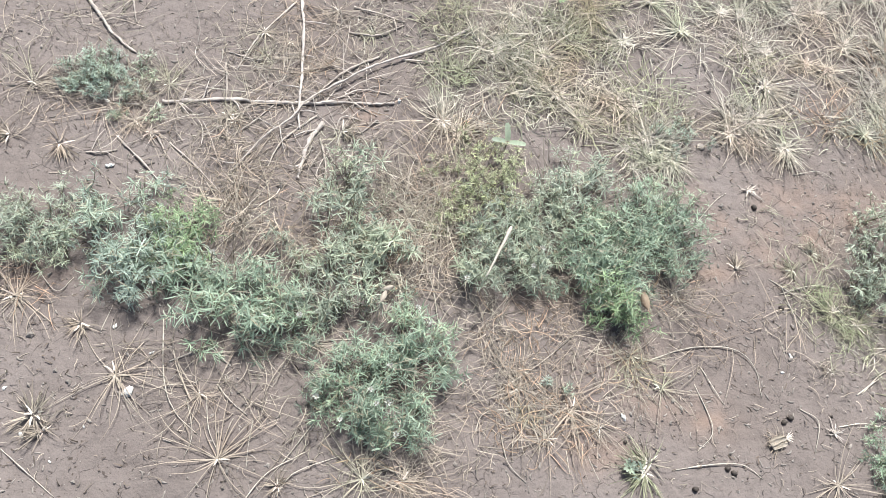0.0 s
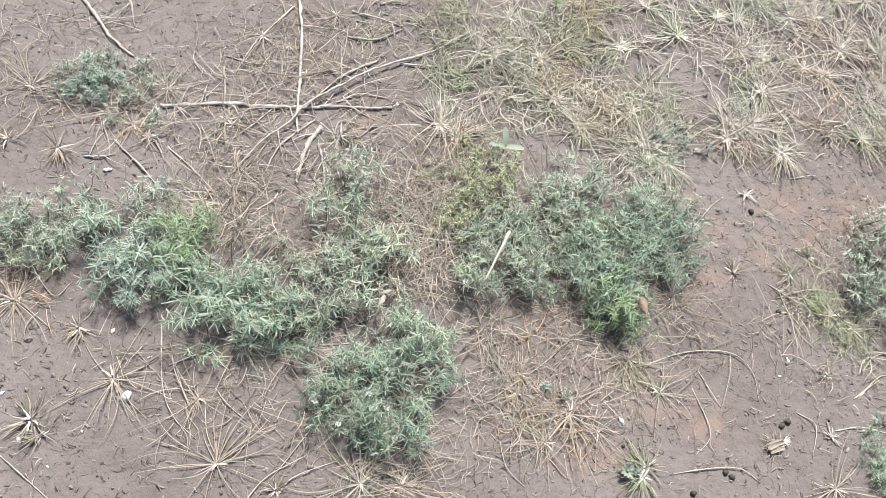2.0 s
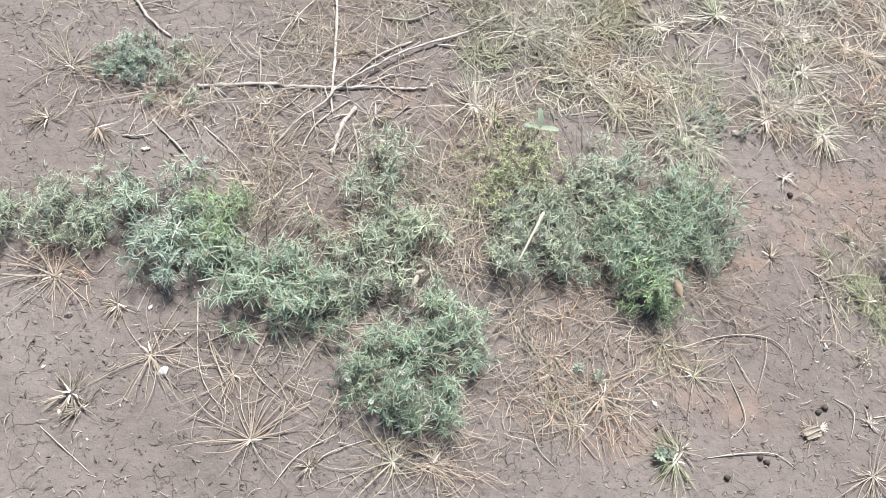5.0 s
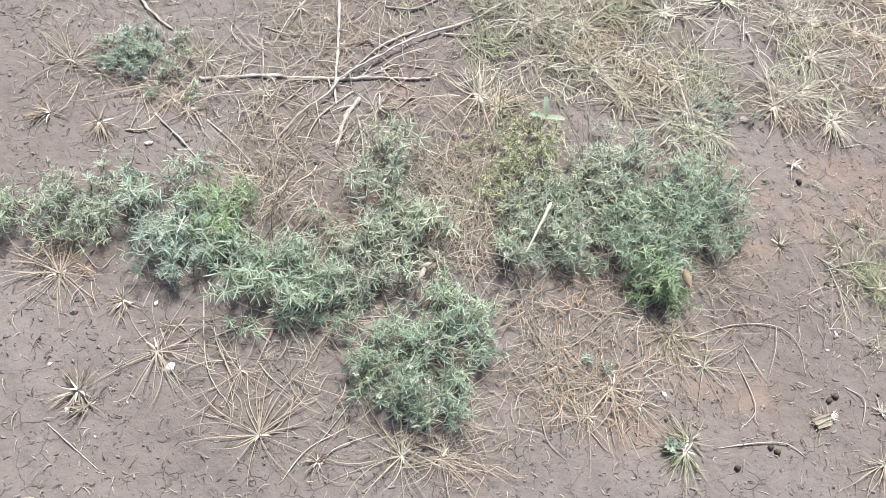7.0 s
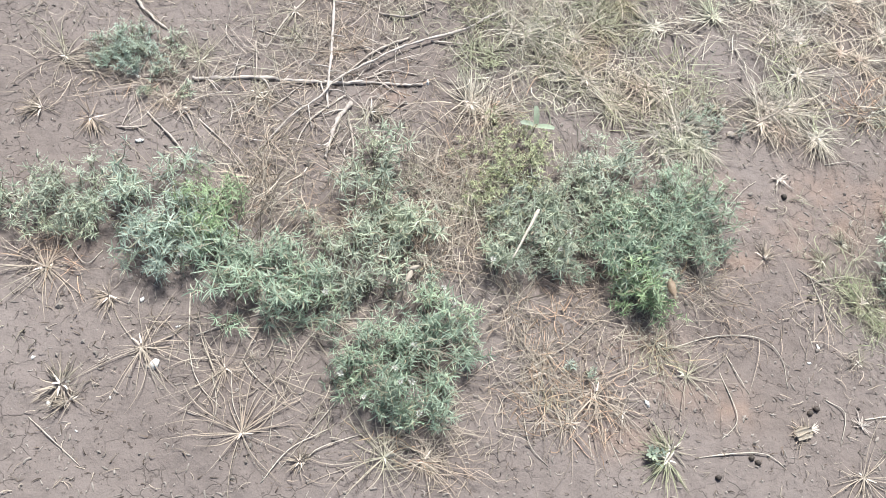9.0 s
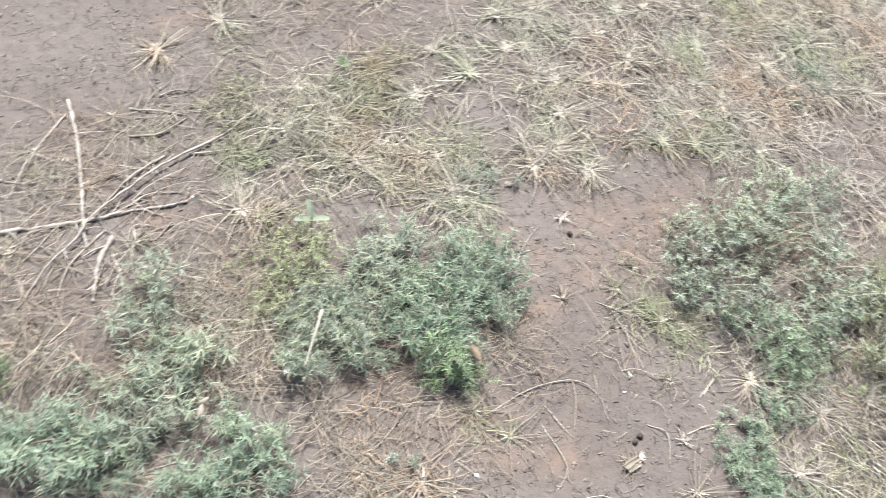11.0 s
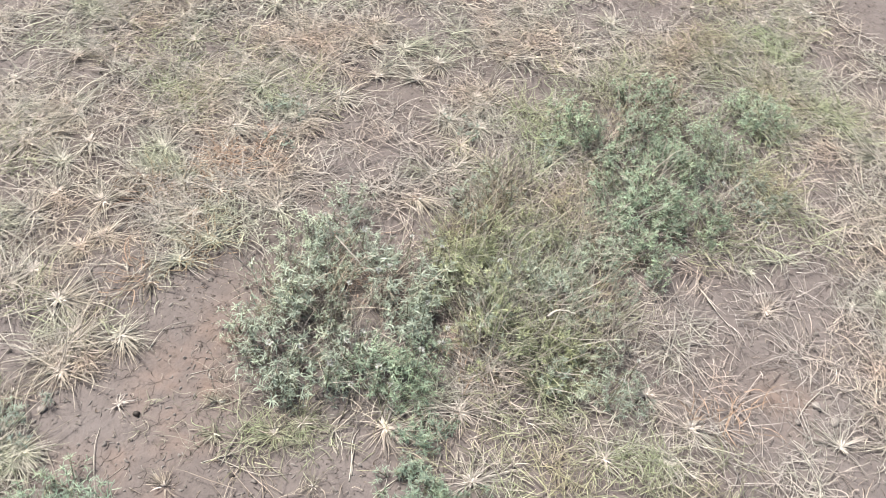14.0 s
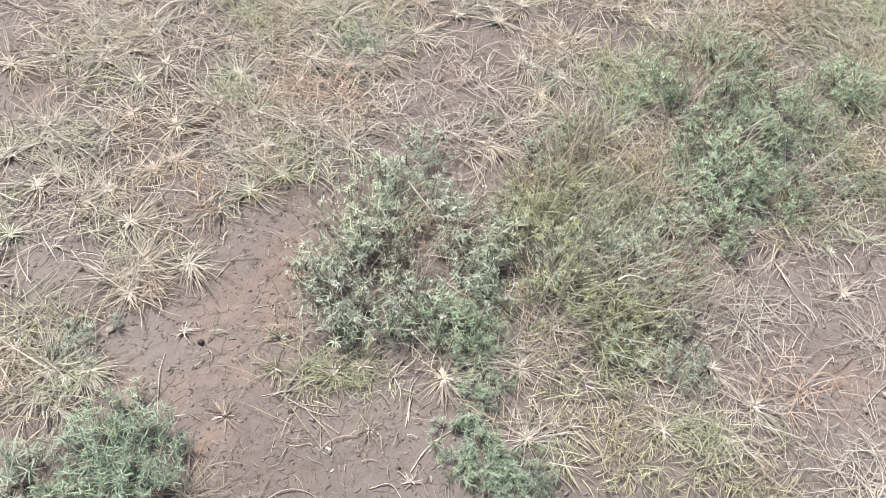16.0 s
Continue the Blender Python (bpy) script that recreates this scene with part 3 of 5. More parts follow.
grass_stuff("straw_grass", [
    mat_blades(MAT_STRAW, 3900, 0.066, 0.22, 0.002),
    mat_blades(MAT_STRAW_B, 5200, 0.068, 0.25, 0.0021, TURN_B, DEEP_B, gaps=0.8),
    mat_blades(FAR_C, 4500, 0.066, 0.22, 0.0021, TURN_B, DEEP_B),
    mat_blades(FAR_B, 4900, 0.066, 0.25, 0.0023, TURN_B, DEEP_B),
    mat_blades(THATCH_B, 3800, 0.11, 0.95, 0.0017, TURN_B, DEEP_B, gaps=2.0),
    mat_blades(BETWEEN, 2600, 0.08, 0.4, 0.0017, gaps=2.0),
    mat_blades(LOW_STRAW, 4200, 0.05, 0.3, 0.0018, TURN_D, gaps=1.5),
    mat_blades(MAT_OLIVE, 5500, 0.058, 0.3, 0.0019)], STRAW, "sprawling bleached straw grass matted over the earth")
grass_stuff("weathered_grass", [
    mat_blades(MAT_STRAW_C, 7500, 0.072, 0.25, 0.0019, TURN_B, DEEP_B, gaps=1.2),
    mat_blades(STRAW_D, 6500, 0.072, 0.25, 0.0019, TURN_B, DEEP_B, gaps=1.2),
    mat_blades(THATCH_B, 4200, 0.115, 0.95, 0.0015, TURN_B, DEEP_B, gaps=2.0),
    mat_blades(WISPS_B, 2600, 0.07, 0.2, 0.0015, TURN_B, DEEP_B),
    mat_blades(STICKY, 1100, 0.1, 0.06, 0.0014),
    mat_blades(FAR_C, 4500, 0.066, 0.22, 0.0021, TURN_B, DEEP_B),
    mat_blades(FAR_D, 4800, 0.065, 0.22, 0.0021),
    mat_blades(FAR_B, 3500, 0.066, 0.25, 0.0023, TURN_B, DEEP_B),
    mat_blades(MAT_STRAW_B, 3600, 0.068, 0.25, 0.002, TURN_B, DEEP_B)], STRAW_GREY, "matted weathered grey-pink dead grass on the earth")
grass_stuff("bleached_stalks", [
    mat_blades(PINK_STALKS, 2600, 0.08, 0.14, 0.0016, TURN_C, gaps=1.0, curl=0.35, wave=0.1),
    mat_blades(PINK_STALKS, 3200, 0.04, 0.12, 0.0013, TURN_C, gaps=1.0)], BLEACHED, "thin pinkish-white dead stalks lying loose on bare earth")
grass_stuff("olive_grass", [
    mat_blades(MAT_OLIVE, 17000, 0.036, 0.45, 0.0019, gaps=3.0),
    mat_blades(OLIVE_LOW, 9000, 0.036, 0.45, 0.0017, TURN_C, gaps=2.0, curl=0.4, wave=0.1),
    mat_blades(MAT_OLIVE_B, 10500, 0.046, 0.45, 0.0019, TURN_B, DEEP_B)], OLIVE, "low half-dry olive green grass in a dense mat")
grass_stuff("green_grass", [
    mat_blades(LOW_STRAW, 5500, 0.034, 0.4, 0.0017, TURN_D, gaps=1.0, curl=0.35, wave=0.1),
    mat_blades(GREEN_MAT, 6000, 0.055, 0.35, 0.002, TURN_D, gaps=1.0),
    mat_blades(LIME_MID, 7000, 0.09, 0.8, 0.0018, TURN_C, gaps=2.0),
    mat_blades(AROUND_TALL, 7500, 0.07, 0.5, 0.0019, TURN_C, gaps=2.0),
    mat_blades(OLIVE_LOW, 6000, 0.04, 0.4, 0.0017, TURN_C, gaps=2.0)], GREEN_GRASS, "grey-green living grass among bleached straw")
grass_stuff("rusty_thatch", [
    mat_blades(RUST_A, 5000, 0.038, 0.25, 0.0015, gaps=1.5, curl=0.9),
    mat_blades(RUST_MAT, 8000, 0.05, 0.4, 0.0017, TURN_C, gaps=1.5, curl=0.9)], RUST, "crumbly rust-brown thatch of rotted grass")
grass_stuff("dry_stalk_litter", [
    mat_blades(SHORT, 14000, 0.024, 0.3, 0.0014, curl=1.0),
    mat_blades(SHORT_B, 12000, 0.024, 0.3, 0.0014, TURN_B, DEEP_B, curl=1.0),
    mat_blades(THATCH, 4500, 0.09, 0.9, 0.0014, gaps=2.0),
    mat_blades(BETWEEN, 6500, 0.07, 0.45, 0.0015, curl=0.7, gaps=2.0),
    mat_blades(BETWEEN, 5000, 0.04, 0.3, 0.0014, curl=0.8, gaps=2.0),
    mat_blades(MAT_THIN, 8500, 0.062, 0.18, 0.0013, curl=0.7),
    mat_blades(WISPS, 1700, 0.085, 0.1, 0.0013, curl=0.6),
    mat_blades(FAR_A, 2000, 0.05, 0.2, 0.0014),
    mat_blades(WISPS, 2800, 0.04, 0.15, 0.0012)], STRAW_THIN, "thin brown dead stalks strewn over bare earth")


# ---- grass tufts ----
def tuft_blades(n, length, el, width, curl=0.28, k=6):
    """Blades in a few loose fans round the crown, with gaps between the fans."""
    fans = rng.uniform(0, 2 * math.pi, 7)
    az = fans[rng.integers(0, 7, n)] + rng.normal(0, 0.45, n)
    d = rng.uniform(0.001, 0.012, n)
    base = np.column_stack([d * np.cos(az), d * np.sin(az), rng.uniform(0.001, 0.008, n)])
    return ribbons(base, az, np.abs(rng.normal(el, 0.22, n)), rng.uniform(0.1, 0.7, n), rng.normal(0, curl, n),
                   length * rng.uniform(0.25, 1.4, n), width * rng.uniform(0.6, 1.2, n), k, floor=0.0, wave=0.15)


def build_tuft(name, n, length, el, width, material, label, group, singly=False, crown=44):
    """A rosette of blades from one bleached crown."""
    thing = empty(name, Matrix(), label, "grass tuft", group)
    if crown:
        az = rng.uniform(0, 2 * math.pi, crown)
        d = rng.uniform(0.0, 0.006, crown)
        base = np.column_stack([d * np.cos(az), d * np.sin(az), np.full(crown, 0.006)])
        part("crown", mesh_of("crown", *ribbons(base, az, rng.uniform(0.1, 0.9, crown), 0.7, rng.normal(0, 0.4, crown), rng.uniform(0.006, 0.02, crown), 0.003, 3, floor=0.002)),
             CROWN, thing, "pale bleached crown")
    if singly:
        for _ in range(n):
            part("blade", mesh_of("blade", *ribbons([(0, 0, rng.uniform(0.001, 0.006))], rng.uniform(0, 2 * math.pi), abs(rng.normal(el, 0.15)),
                 rng.uniform(0.1, 0.7), rng.normal(0, 0.45), length * rng.uniform(0.3, 1.4), width * rng.uniform(0.8, 1.3), 8, floor=0.0, wave=0.12)), material, thing)
    else:
        part("rosette", mesh_of("rosette", *tuft_blades(n, length, el, width)), material, thing)
    return thing


def plant_tufts(kinds, places, low=0.8, high=1.25):
    for x, y in places:
        src = kinds[int(rng.integers(len(kinds)))]
        m = on_earth(x, y, rng.uniform(0, 2 * math.pi), rng.uniform(low, high))
        if src in waiting:
            waiting.remove(src)
            src.matrix_basis = m
            continue
        copy_scaled(src, m)


def copy_scaled(src, m):
    keep = src.scale.copy()
    src.scale = (1, 1, 1)
    got = copy_thing(src, m)
    src.scale = keep
    return got


STAR = [
    (0.074, 1.228), (0.329, 1.11), (0.211, 1.124), (-0.018, 1.062), (0.252, 1.07), (0.377, 0.999), (0.147, 1.311), (0.368, 1.249),
    (0.498, 1.282), (0.197, 1.216),
    (0.618, 1.071), (0.654, 1.003), (0.650, 1.139), (0.759, 1.205), (0.774, 1.339), (0.599, 1.331),
    (0.084, 1.592), (0.038, 1.503), (-0.093, 1.448), (0.613, 1.428), (0.837, 1.345), (0.803, 1.192), (0.673, 1.233), (0.645, 1.325), (0.445, 1.354),
    (0.100, 1.217), (0.011, 1.040), (0.362, 1.098), (0.408, 0.979), (0.260, 1.067),
]
STAR_B = [
    (0.642, 1.001), (0.613, 1.073), (0.649, 1.146), (0.766, 1.210), (0.867, 1.258), (0.915, 1.017), (1.349, 1.219), (1.414, 1.063), (1.057, 0.969),
    (1.587, 0.794), (1.669, 0.942), (0.907, 1.407), (1.245, 0.752),
    (1.584, 0.952), (1.677, 0.946), (2.099, 0.656), (1.832, 0.69), (1.941, 0.622), (0.974, 1.395), (0.699, 1.42), (1.335, 1.228),
]
STAR_C = [
    (0.971, 0.076), (0.916, 0.172), (1.478, 0.073), (1.399, 0.018), (1.076, 0.157), (0.762, 0.519), (0.859, 0.426), (0.758, 0.346), (1.011, -0.174),
    (0.983, -0.217), (1.587, -0.179), (1.512, -0.133), (0.756, 0.158), (1.052, 0.064), (1.173, -0.183),
    (0.635, 1.245), (2.219, 0.217), (1.963, 0.094), (1.314, 0.501), (0.901, 1.512), (0.904, 1.395), (1.538, 1.263), (1.235, 1.526), (2.4, 0.226),
]
SPARSE = [
    (-0.554, 0.613), (-0.433, 0.577), (-0.407, 0.48), (-0.144, 0.429), (-0.114, 0.485), (0.066, 0.591), (0.055, 0.559), (0.136, 0.52),
    (0.254, 0.606), (0.087, 0.48), (0.177, 0.488), (-0.714, 1.128), (-0.548, 1.057), (-0.495, 1.133), (-0.319, 1.184), (-0.284, 1.232),
    (-0.256, 1.17), (-0.395, 1.07), (-0.33, 1.25), (-0.193, 1.309), (-0.131, 1.258), (-0.124, 0.929), (-0.071, 0.912), (-0.052, 0.851),
    (-0.126, 0.769), (0.296, 0.546), (-0.702, 0.743), (0.563, 0.372), (-0.202, 0.437), (0.355, 0.714), (-0.371, 0.662), (-0.26, 0.648),
]
SMALL_TUFT = [
    (-0.661, 0.561), (-0.647, 0.536), (-0.606, 0.695), (0.609, 0.559), (0.484, 0.753), (0.646, 0.782), (0.903, 1.082), (0.772, 1.04),
    (-0.385, 1.059), (-0.201, 1.037), (-0.209, 1.177), (0.559, 1.077), (0.472, 1.069), (-0.739, 1.027), (-0.66, 1.006), (-0.324, 0.438),
    (0.247, 0.43), (0.596, 0.75),
]
GREEN_TUFT = [
    (0.238, 0.414), (0.652, 0.668), (0.694, 0.641), (1.184, 0.596), (1.258, 1.324),
]
PALE_TWIGGY = [
    (0.55, 0.913), (0.584, 0.453), (-0.525, 1.033),
]
straw_tufts = [build_tuft("dry_grass_tuft", 85, 0.06, 0.25, 0.0019, STRAW, "star-shaped tuft of bleached straw grass lying flat", "dry grass tufts") for _ in range(6)]
grey_tufts = [build_tuft("dead_grass_tuft", 80, 0.06, 0.22, 0.0018, STRAW_GREY, "star-shaped tuft of weathered pinkish dead grass", "dead grass tufts") for _ in range(6)]
sparse_tufts = [build_tuft("wispy_grass_tuft", 34, 0.085, 0.12, 0.0012, STRAW_THIN, "wispy dry tuft with long thin stalks spread on bare earth", "wispy grass tufts", True, 3) for _ in range(6)]
small_tufts = [build_tuft("short_grass_tuft", 60, 0.028, 0.35, 0.0015, STRAW_THIN, "short brown dead tuft pressed to the earth", "short grass tufts", False, 6) for _ in range(4)]
green_tufts = [build_tuft("green_grass_tuft", 90, 0.045, 0.3, 0.0014, GREEN_GRASS, "half-green grass tuft among dry blades", "green grass tufts", False, 8) for _ in range(3)]
pale_tufts = [build_tuft("withered_tuft", 16, 0.034, 0.25, 0.0021, BLEACHED, "small withered tuft bleached pinkish white", "withered tufts", True, 8) for _ in range(2)]
waiting = straw_tufts + grey_tufts + sparse_tufts + small_tufts + green_tufts + pale_tufts
plant_tufts(straw_tufts, STAR, 0.75, 1.1)
plant_tufts(straw_tufts, STAR_B, 0.75, 1.2)
for x, y, rx, ry in MAT_STRAW_B + FAR_B[:11] + GREEN_MAT[:9]:
    spots = [(x + rx * rng.uniform(-0.8, 0.8), y + ry * rng.uniform(-0.9, 0.9)) for _ in range(6)]
    plant_tufts(straw_tufts + grey_tufts, spots, 0.7, 1.2)
plant_tufts(grey_tufts, STAR_C, 0.7, 1.05)
plant_tufts(sparse_tufts, SPARSE, 0.6, 1.15)
plant_tufts(small_tufts, SMALL_TUFT, 0.7, 1.3)
plant_tufts(green_tufts, GREEN_TUFT, 0.9, 1.2)
plant_tufts(pale_tufts, PALE_TWIGGY, 0.8, 1.0)
for spare in waiting:
    for ob in [*spare.children_recursive, spare]:
        bpy.data.objects.remove(ob)


# ---- leafy weeds ----
def shoot_meshes(count, leaf_len, leaf_wide, star, lower, tall=0.1, twigs=4):
    """Shoots: a bent stem with thin side twigs, set with narrow leaves that crowd into a star at every tip."""
    made = []
    for _ in range(count):
        lean, side = rng.uniform(0.1, 0.3) * tall, rng.uniform(0, 2 * math.pi)
        main = [Vector((lean * u * u * math.cos(side), lean * u * u * math.sin(side), tall * u)) for u in (0, 0.3, 0.65, 1.0)]
        lines, radii = [main], [(0.0015, 0.0013, 0.001, 0.0006)]
        for i in range(twigs):
            u = rng.uniform(0.15, 0.7)
            az, el, size = i * 2.4 + rng.normal(0, 0.4), rng.uniform(0.35, 1.0), tall * rng.uniform(0.3, 0.6)
            foot = Vector((lean * u * u * math.cos(side), lean * u * u * math.sin(side), tall * u))
            way = Vector((math.cos(el) * math.cos(az), math.cos(el) * math.sin(az), math.sin(el)))
            lines.append([foot, foot + way * size * 0.5, foot + way * size + Vector((0, 0, size * 0.25))])
            radii.append((0.0009, 0.0008, 0.0005))
        pieces = [tube(line, rad, 4) for line, rad in zip(lines, radii)]
        bases, ways, size = [], [], []
        for line in lines:
            pts = np.array([tuple(v) for v in line])
            axis = pts[-1] - pts[-2]
            axis /= np.linalg.norm(axis)
            u = np.cross(axis, (0.31, 0.95, 0.02))
            u /= np.linalg.norm(u)
            v = np.cross(axis, u)
            n = star + lower
            s = np.concatenate([rng.uniform(0.93, 1.0, star), rng.uniform(0.25, 0.95, lower)])
            turn = np.arange(n) * 2.399963 + rng.normal(0, 0.25, n)
            rise = np.where(np.arange(n) < star, rng.normal(0.4, 0.4, n), rng.normal(0.3, 0.4, n))
            at = s * (len(line) - 1)
            k = np.minimum(at.astype(int), len(line) - 2)
            bases.append(pts[k] + (pts[k + 1] - pts[k]) * (at - k)[:, None])
            ways.append(np.cos(rise)[:, None] * (u * np.cos(turn)[:, None] + v * np.sin(turn)[:, None]) + np.sin(rise)[:, None] * axis)
            size.append(leaf_len * np.where(np.arange(n) < star, rng.uniform(0.5, 1.0, n), rng.uniform(0.75, 1.25, n)))
        bases, ways, size = (np.concatenate(v) for v in (bases, ways, size))
        n = len(bases)
        az, el = np.arctan2(ways[:, 1], ways[:, 0]), np.arcsin(np.clip(ways[:, 2], -1, 1))
        foliage = ribbons(bases, az, el, rng.uniform(-0.2, 1.0, n), rng.normal(0, 0.6, n), size, leaf_wide * rng.uniform(0.75, 1.2, n), 3,
                          leaf=True, roll=rng.normal(0, 0.35, n))
        v, q, _ = merged(pieces)
        made.append((mesh_of("shoot", v, q), mesh_of("leaf_spray", *foliage), list(zip(bases, az, el, size)), leaf_wide))
    return made


LONG_SHOOTS = shoot_meshes(14, 0.026, 0.0019, 8, 10)
BROAD_SHOOTS = shoot_meshes(10, 0.031, 0.0021, 8, 9, 0.1, 4)
FINE_SHOOTS = shoot_meshes(14, 0.0165, 0.0017, 9, 10, 0.1, 5)
LOW_SHOOTS = shoot_meshes(8, 0.0155, 0.0015, 8, 5, 0.05)


LEAF_MESHES = [mesh_of("leaf", *ribbons([(0, 0, 0)], 0.0, 0.0, bend, turn, 1.0, 1.0, 3, fold=0.0012, leaf=True, roll=0.0))
               for bend, turn in ((0.1, 0.1), (0.3, -0.15), (0.5, 0.2), (0.2, -0.05))]


def build_weed(name, clumps, shoots, leaf, label, dense=1000, tall=0.085, turn=0.0, group="leafy weeds", gap=1.0):
    """A weed grown from several clumps of shoots that lean outwards."""
    rows = np.array(clumps)
    cx, cy = rows[:, 0].mean(), rows[:, 1].mean()
    thing = empty(name, Matrix.Translation((cx, cy, float(relief(cx, cy)))), label, "weed", group)
    back = thing.matrix_basis.inverted()
    for c, (x, y, rx, ry) in enumerate(clumps):
        rx, ry = rx * 1.1, ry * 1.1
        n = int(math.pi * rx * ry * dense * 1.42)
        for i in range(n):
            r, a = math.sqrt((i + rng.uniform()) / n), i * 2.399963 + rng.normal(0, 0.3)
            r *= rng.uniform(0.65, 1.32)
            ex, ey = rx * r * math.cos(a), ry * r * math.sin(a)
            px, py = x + ex * math.cos(turn) - ey * math.sin(turn), y + ex * math.sin(turn) + ey * math.cos(turn)
            if i and noise.noise(Vector((px * 26, py * 26, 3.0))) + 0.6 * noise.noise(Vector((px * 60, py * 60, 8.0))) < -gap:
                continue
            out = math.atan2(py - y, px - x) + rng.normal(0, 0.6)
            tilt = rng.uniform(0.05, 0.4) + 0.6 * r * rng.uniform(0.4, 1.2)
            height = tall * 0.86 * (1.0 - 0.3 * r * r) * rng.uniform(0.65, 1.15)
            reach = 0.55 * height * math.sin(tilt)
            bx, by = px - reach * math.cos(out), py - reach * math.sin(out)
            stem_me, leaf_me, single, wide = shoots[int(rng.integers(len(shoots)))]
            m = (Matrix.Translation((bx, by, float(relief(bx, by)) - 0.002)) @ Matrix.Rotation(tilt, 4, Vector((-math.sin(out), math.cos(out), 0)))
                 @ Matrix.Rotation(rng.uniform(0, 6.28), 4, "Z") @ Matrix.Diagonal((1.0, 1.0, 1.0, 1.0)))
            grow = min(max(height / 0.1, 0.55), 1.3) if shoots is not LOW_SHOOTS else min(max(height / 0.05, 0.6), 1.3)
            shoot = part("shoot", stem_me, STEM, thing)
            shoot.matrix_basis = back @ m @ Matrix.Scale(grow, 4)
            if i < 1 and c < 3 and n > 6:
                # the innermost shoot of a clump carries leaves that can be told apart
                for foot, az, el, size in single[::2]:
                    leaf_ob = part("leaf", LEAF_MESHES[int(rng.integers(len(LEAF_MESHES)))], leaf, shoot)
                    leaf_ob.matrix_basis = (Matrix.Translation(foot) @ Matrix.Rotation(az, 4, "Z") @ Matrix.Rotation(-el, 4, "Y")
                                            @ Matrix.Rotation(rng.normal(0, 0.45), 4, "X") @ Matrix.Diagonal((size, wide, size, 1)))
            else:
                tagged(part("leaf_spray", leaf_me, leaf, shoot), kind="stuff")
    return thing


SAGE_FAR = [
    (-0.688, 0.844, 0.048, 0.048), (-0.641, 0.81, 0.035, 0.027), (-0.713, 0.854, 0.024, 0.038), (-0.659, 0.872, 0.033, 0.03),
    (-0.758, 0.842, 0.039, 0.04), (-0.795, 0.832, 0.031, 0.037),
]
SAGE_LEFT = [
    (-0.553, 0.886, 0.054, 0.041), (-0.533, 0.817, 0.058, 0.044), (-0.538, 0.761, 0.04, 0.038), (-0.591, 0.838, 0.032, 0.034),
    (-0.553, 0.73, 0.02, 0.016),
]
LIME_LEFT = [
    (-0.464, 0.85, 0.036, 0.046), (-0.479, 0.807, 0.033, 0.029),
]
BROAD = [
    (-0.453, 0.759, 0.05, 0.042), (-0.395, 0.748, 0.051, 0.038), (-0.427, 0.689, 0.045, 0.035), (-0.369, 0.674, 0.062, 0.029),
    (-0.34, 0.737, 0.043, 0.038), (-0.303, 0.68, 0.043, 0.037),
]
SAGE_MID = [
    (-0.186, 0.953, 0.028, 0.028), (-0.201, 0.899, 0.037, 0.043), (-0.246, 0.832, 0.055, 0.052), (-0.182, 0.831, 0.046, 0.052),
    (-0.222, 0.762, 0.058, 0.05), (-0.259, 0.711, 0.043, 0.043), (-0.19, 0.704, 0.035, 0.048), (-0.138, 0.81, 0.028, 0.052),
]
SAGE_LOW = [
    (-0.19, 0.569, 0.073, 0.043), (-0.106, 0.645, 0.044, 0.046), (-0.251, 0.589, 0.046, 0.033), (-0.151, 0.519, 0.051, 0.03),
    (-0.201, 0.522, 0.038, 0.021), (-0.086, 0.581, 0.035, 0.04), (-0.145, 0.486, 0.025, 0.016), (-0.152, 0.62, 0.044, 0.04),
]
LIME_TOP = [
    (0.021, 0.953, 0.045, 0.046), (0.07, 0.948, 0.036, 0.046), (0.024, 0.898, 0.045, 0.033), (-0.003, 0.834, 0.033, 0.037),
]
SAGE_RIGHT = [
    (0.067, 0.849, 0.06, 0.049), (0.028, 0.776, 0.063, 0.047), (0.107, 0.785, 0.059, 0.048), (0.148, 0.853, 0.056, 0.045),
    (0.222, 0.925, 0.048, 0.029), (0.185, 0.891, 0.052, 0.04), (-0.015, 0.737, 0.024, 0.015),
]
GREEN_RIGHT = [
    (0.22, 0.803, 0.062, 0.055), (0.322, 0.845, 0.08, 0.052), (0.316, 0.769, 0.084, 0.05), (0.231, 0.73, 0.066, 0.04), (0.381, 0.822, 0.038, 0.052),
]
SAGE_SMALL = [
    (-0.622, 1.145, 0.046, 0.037), (-0.591, 1.157, 0.028, 0.03), (-0.629, 1.115, 0.027, 0.023),
]
PALE_SMALL = [
    (-0.545, 1.153, 0.033, 0.035), (-0.569, 1.099, 0.022, 0.035), (-0.523, 1.083, 0.018, 0.029),
]
FINE_BUSH = [
    (0.78, 0.763, 0.068, 0.077), (0.911, 0.801, 0.077, 0.094), (1.114, 0.834, 0.04, 0.061), (0.703, 0.717, 0.037, 0.039), (0.969, 0.609, 0.072, 0.072),
    (1.038, 0.732, 0.065, 0.064), (1.058, 0.609, 0.049, 0.069), (0.872, 0.688, 0.051, 0.049), (1.011, 0.828, 0.059, 0.057), (0.782, 0.835, 0.029, 0.035),
    (0.77, 0.668, 0.054, 0.033), (0.83, 0.64, 0.045, 0.041),
]
MINT_BUSH = [
    (0.835, 0.558, 0.088, 0.048), (0.861, 0.607, 0.05, 0.035), (0.902, 0.528, 0.041, 0.048),
]
FINE_RIGHT = [
    (1.049, 0.26, 0.088, 0.056), (1.044, 0.194, 0.046, 0.033), (1.317, 0.625, 0.071, 0.066), (1.185, 0.357, 0.055, 0.07),
]
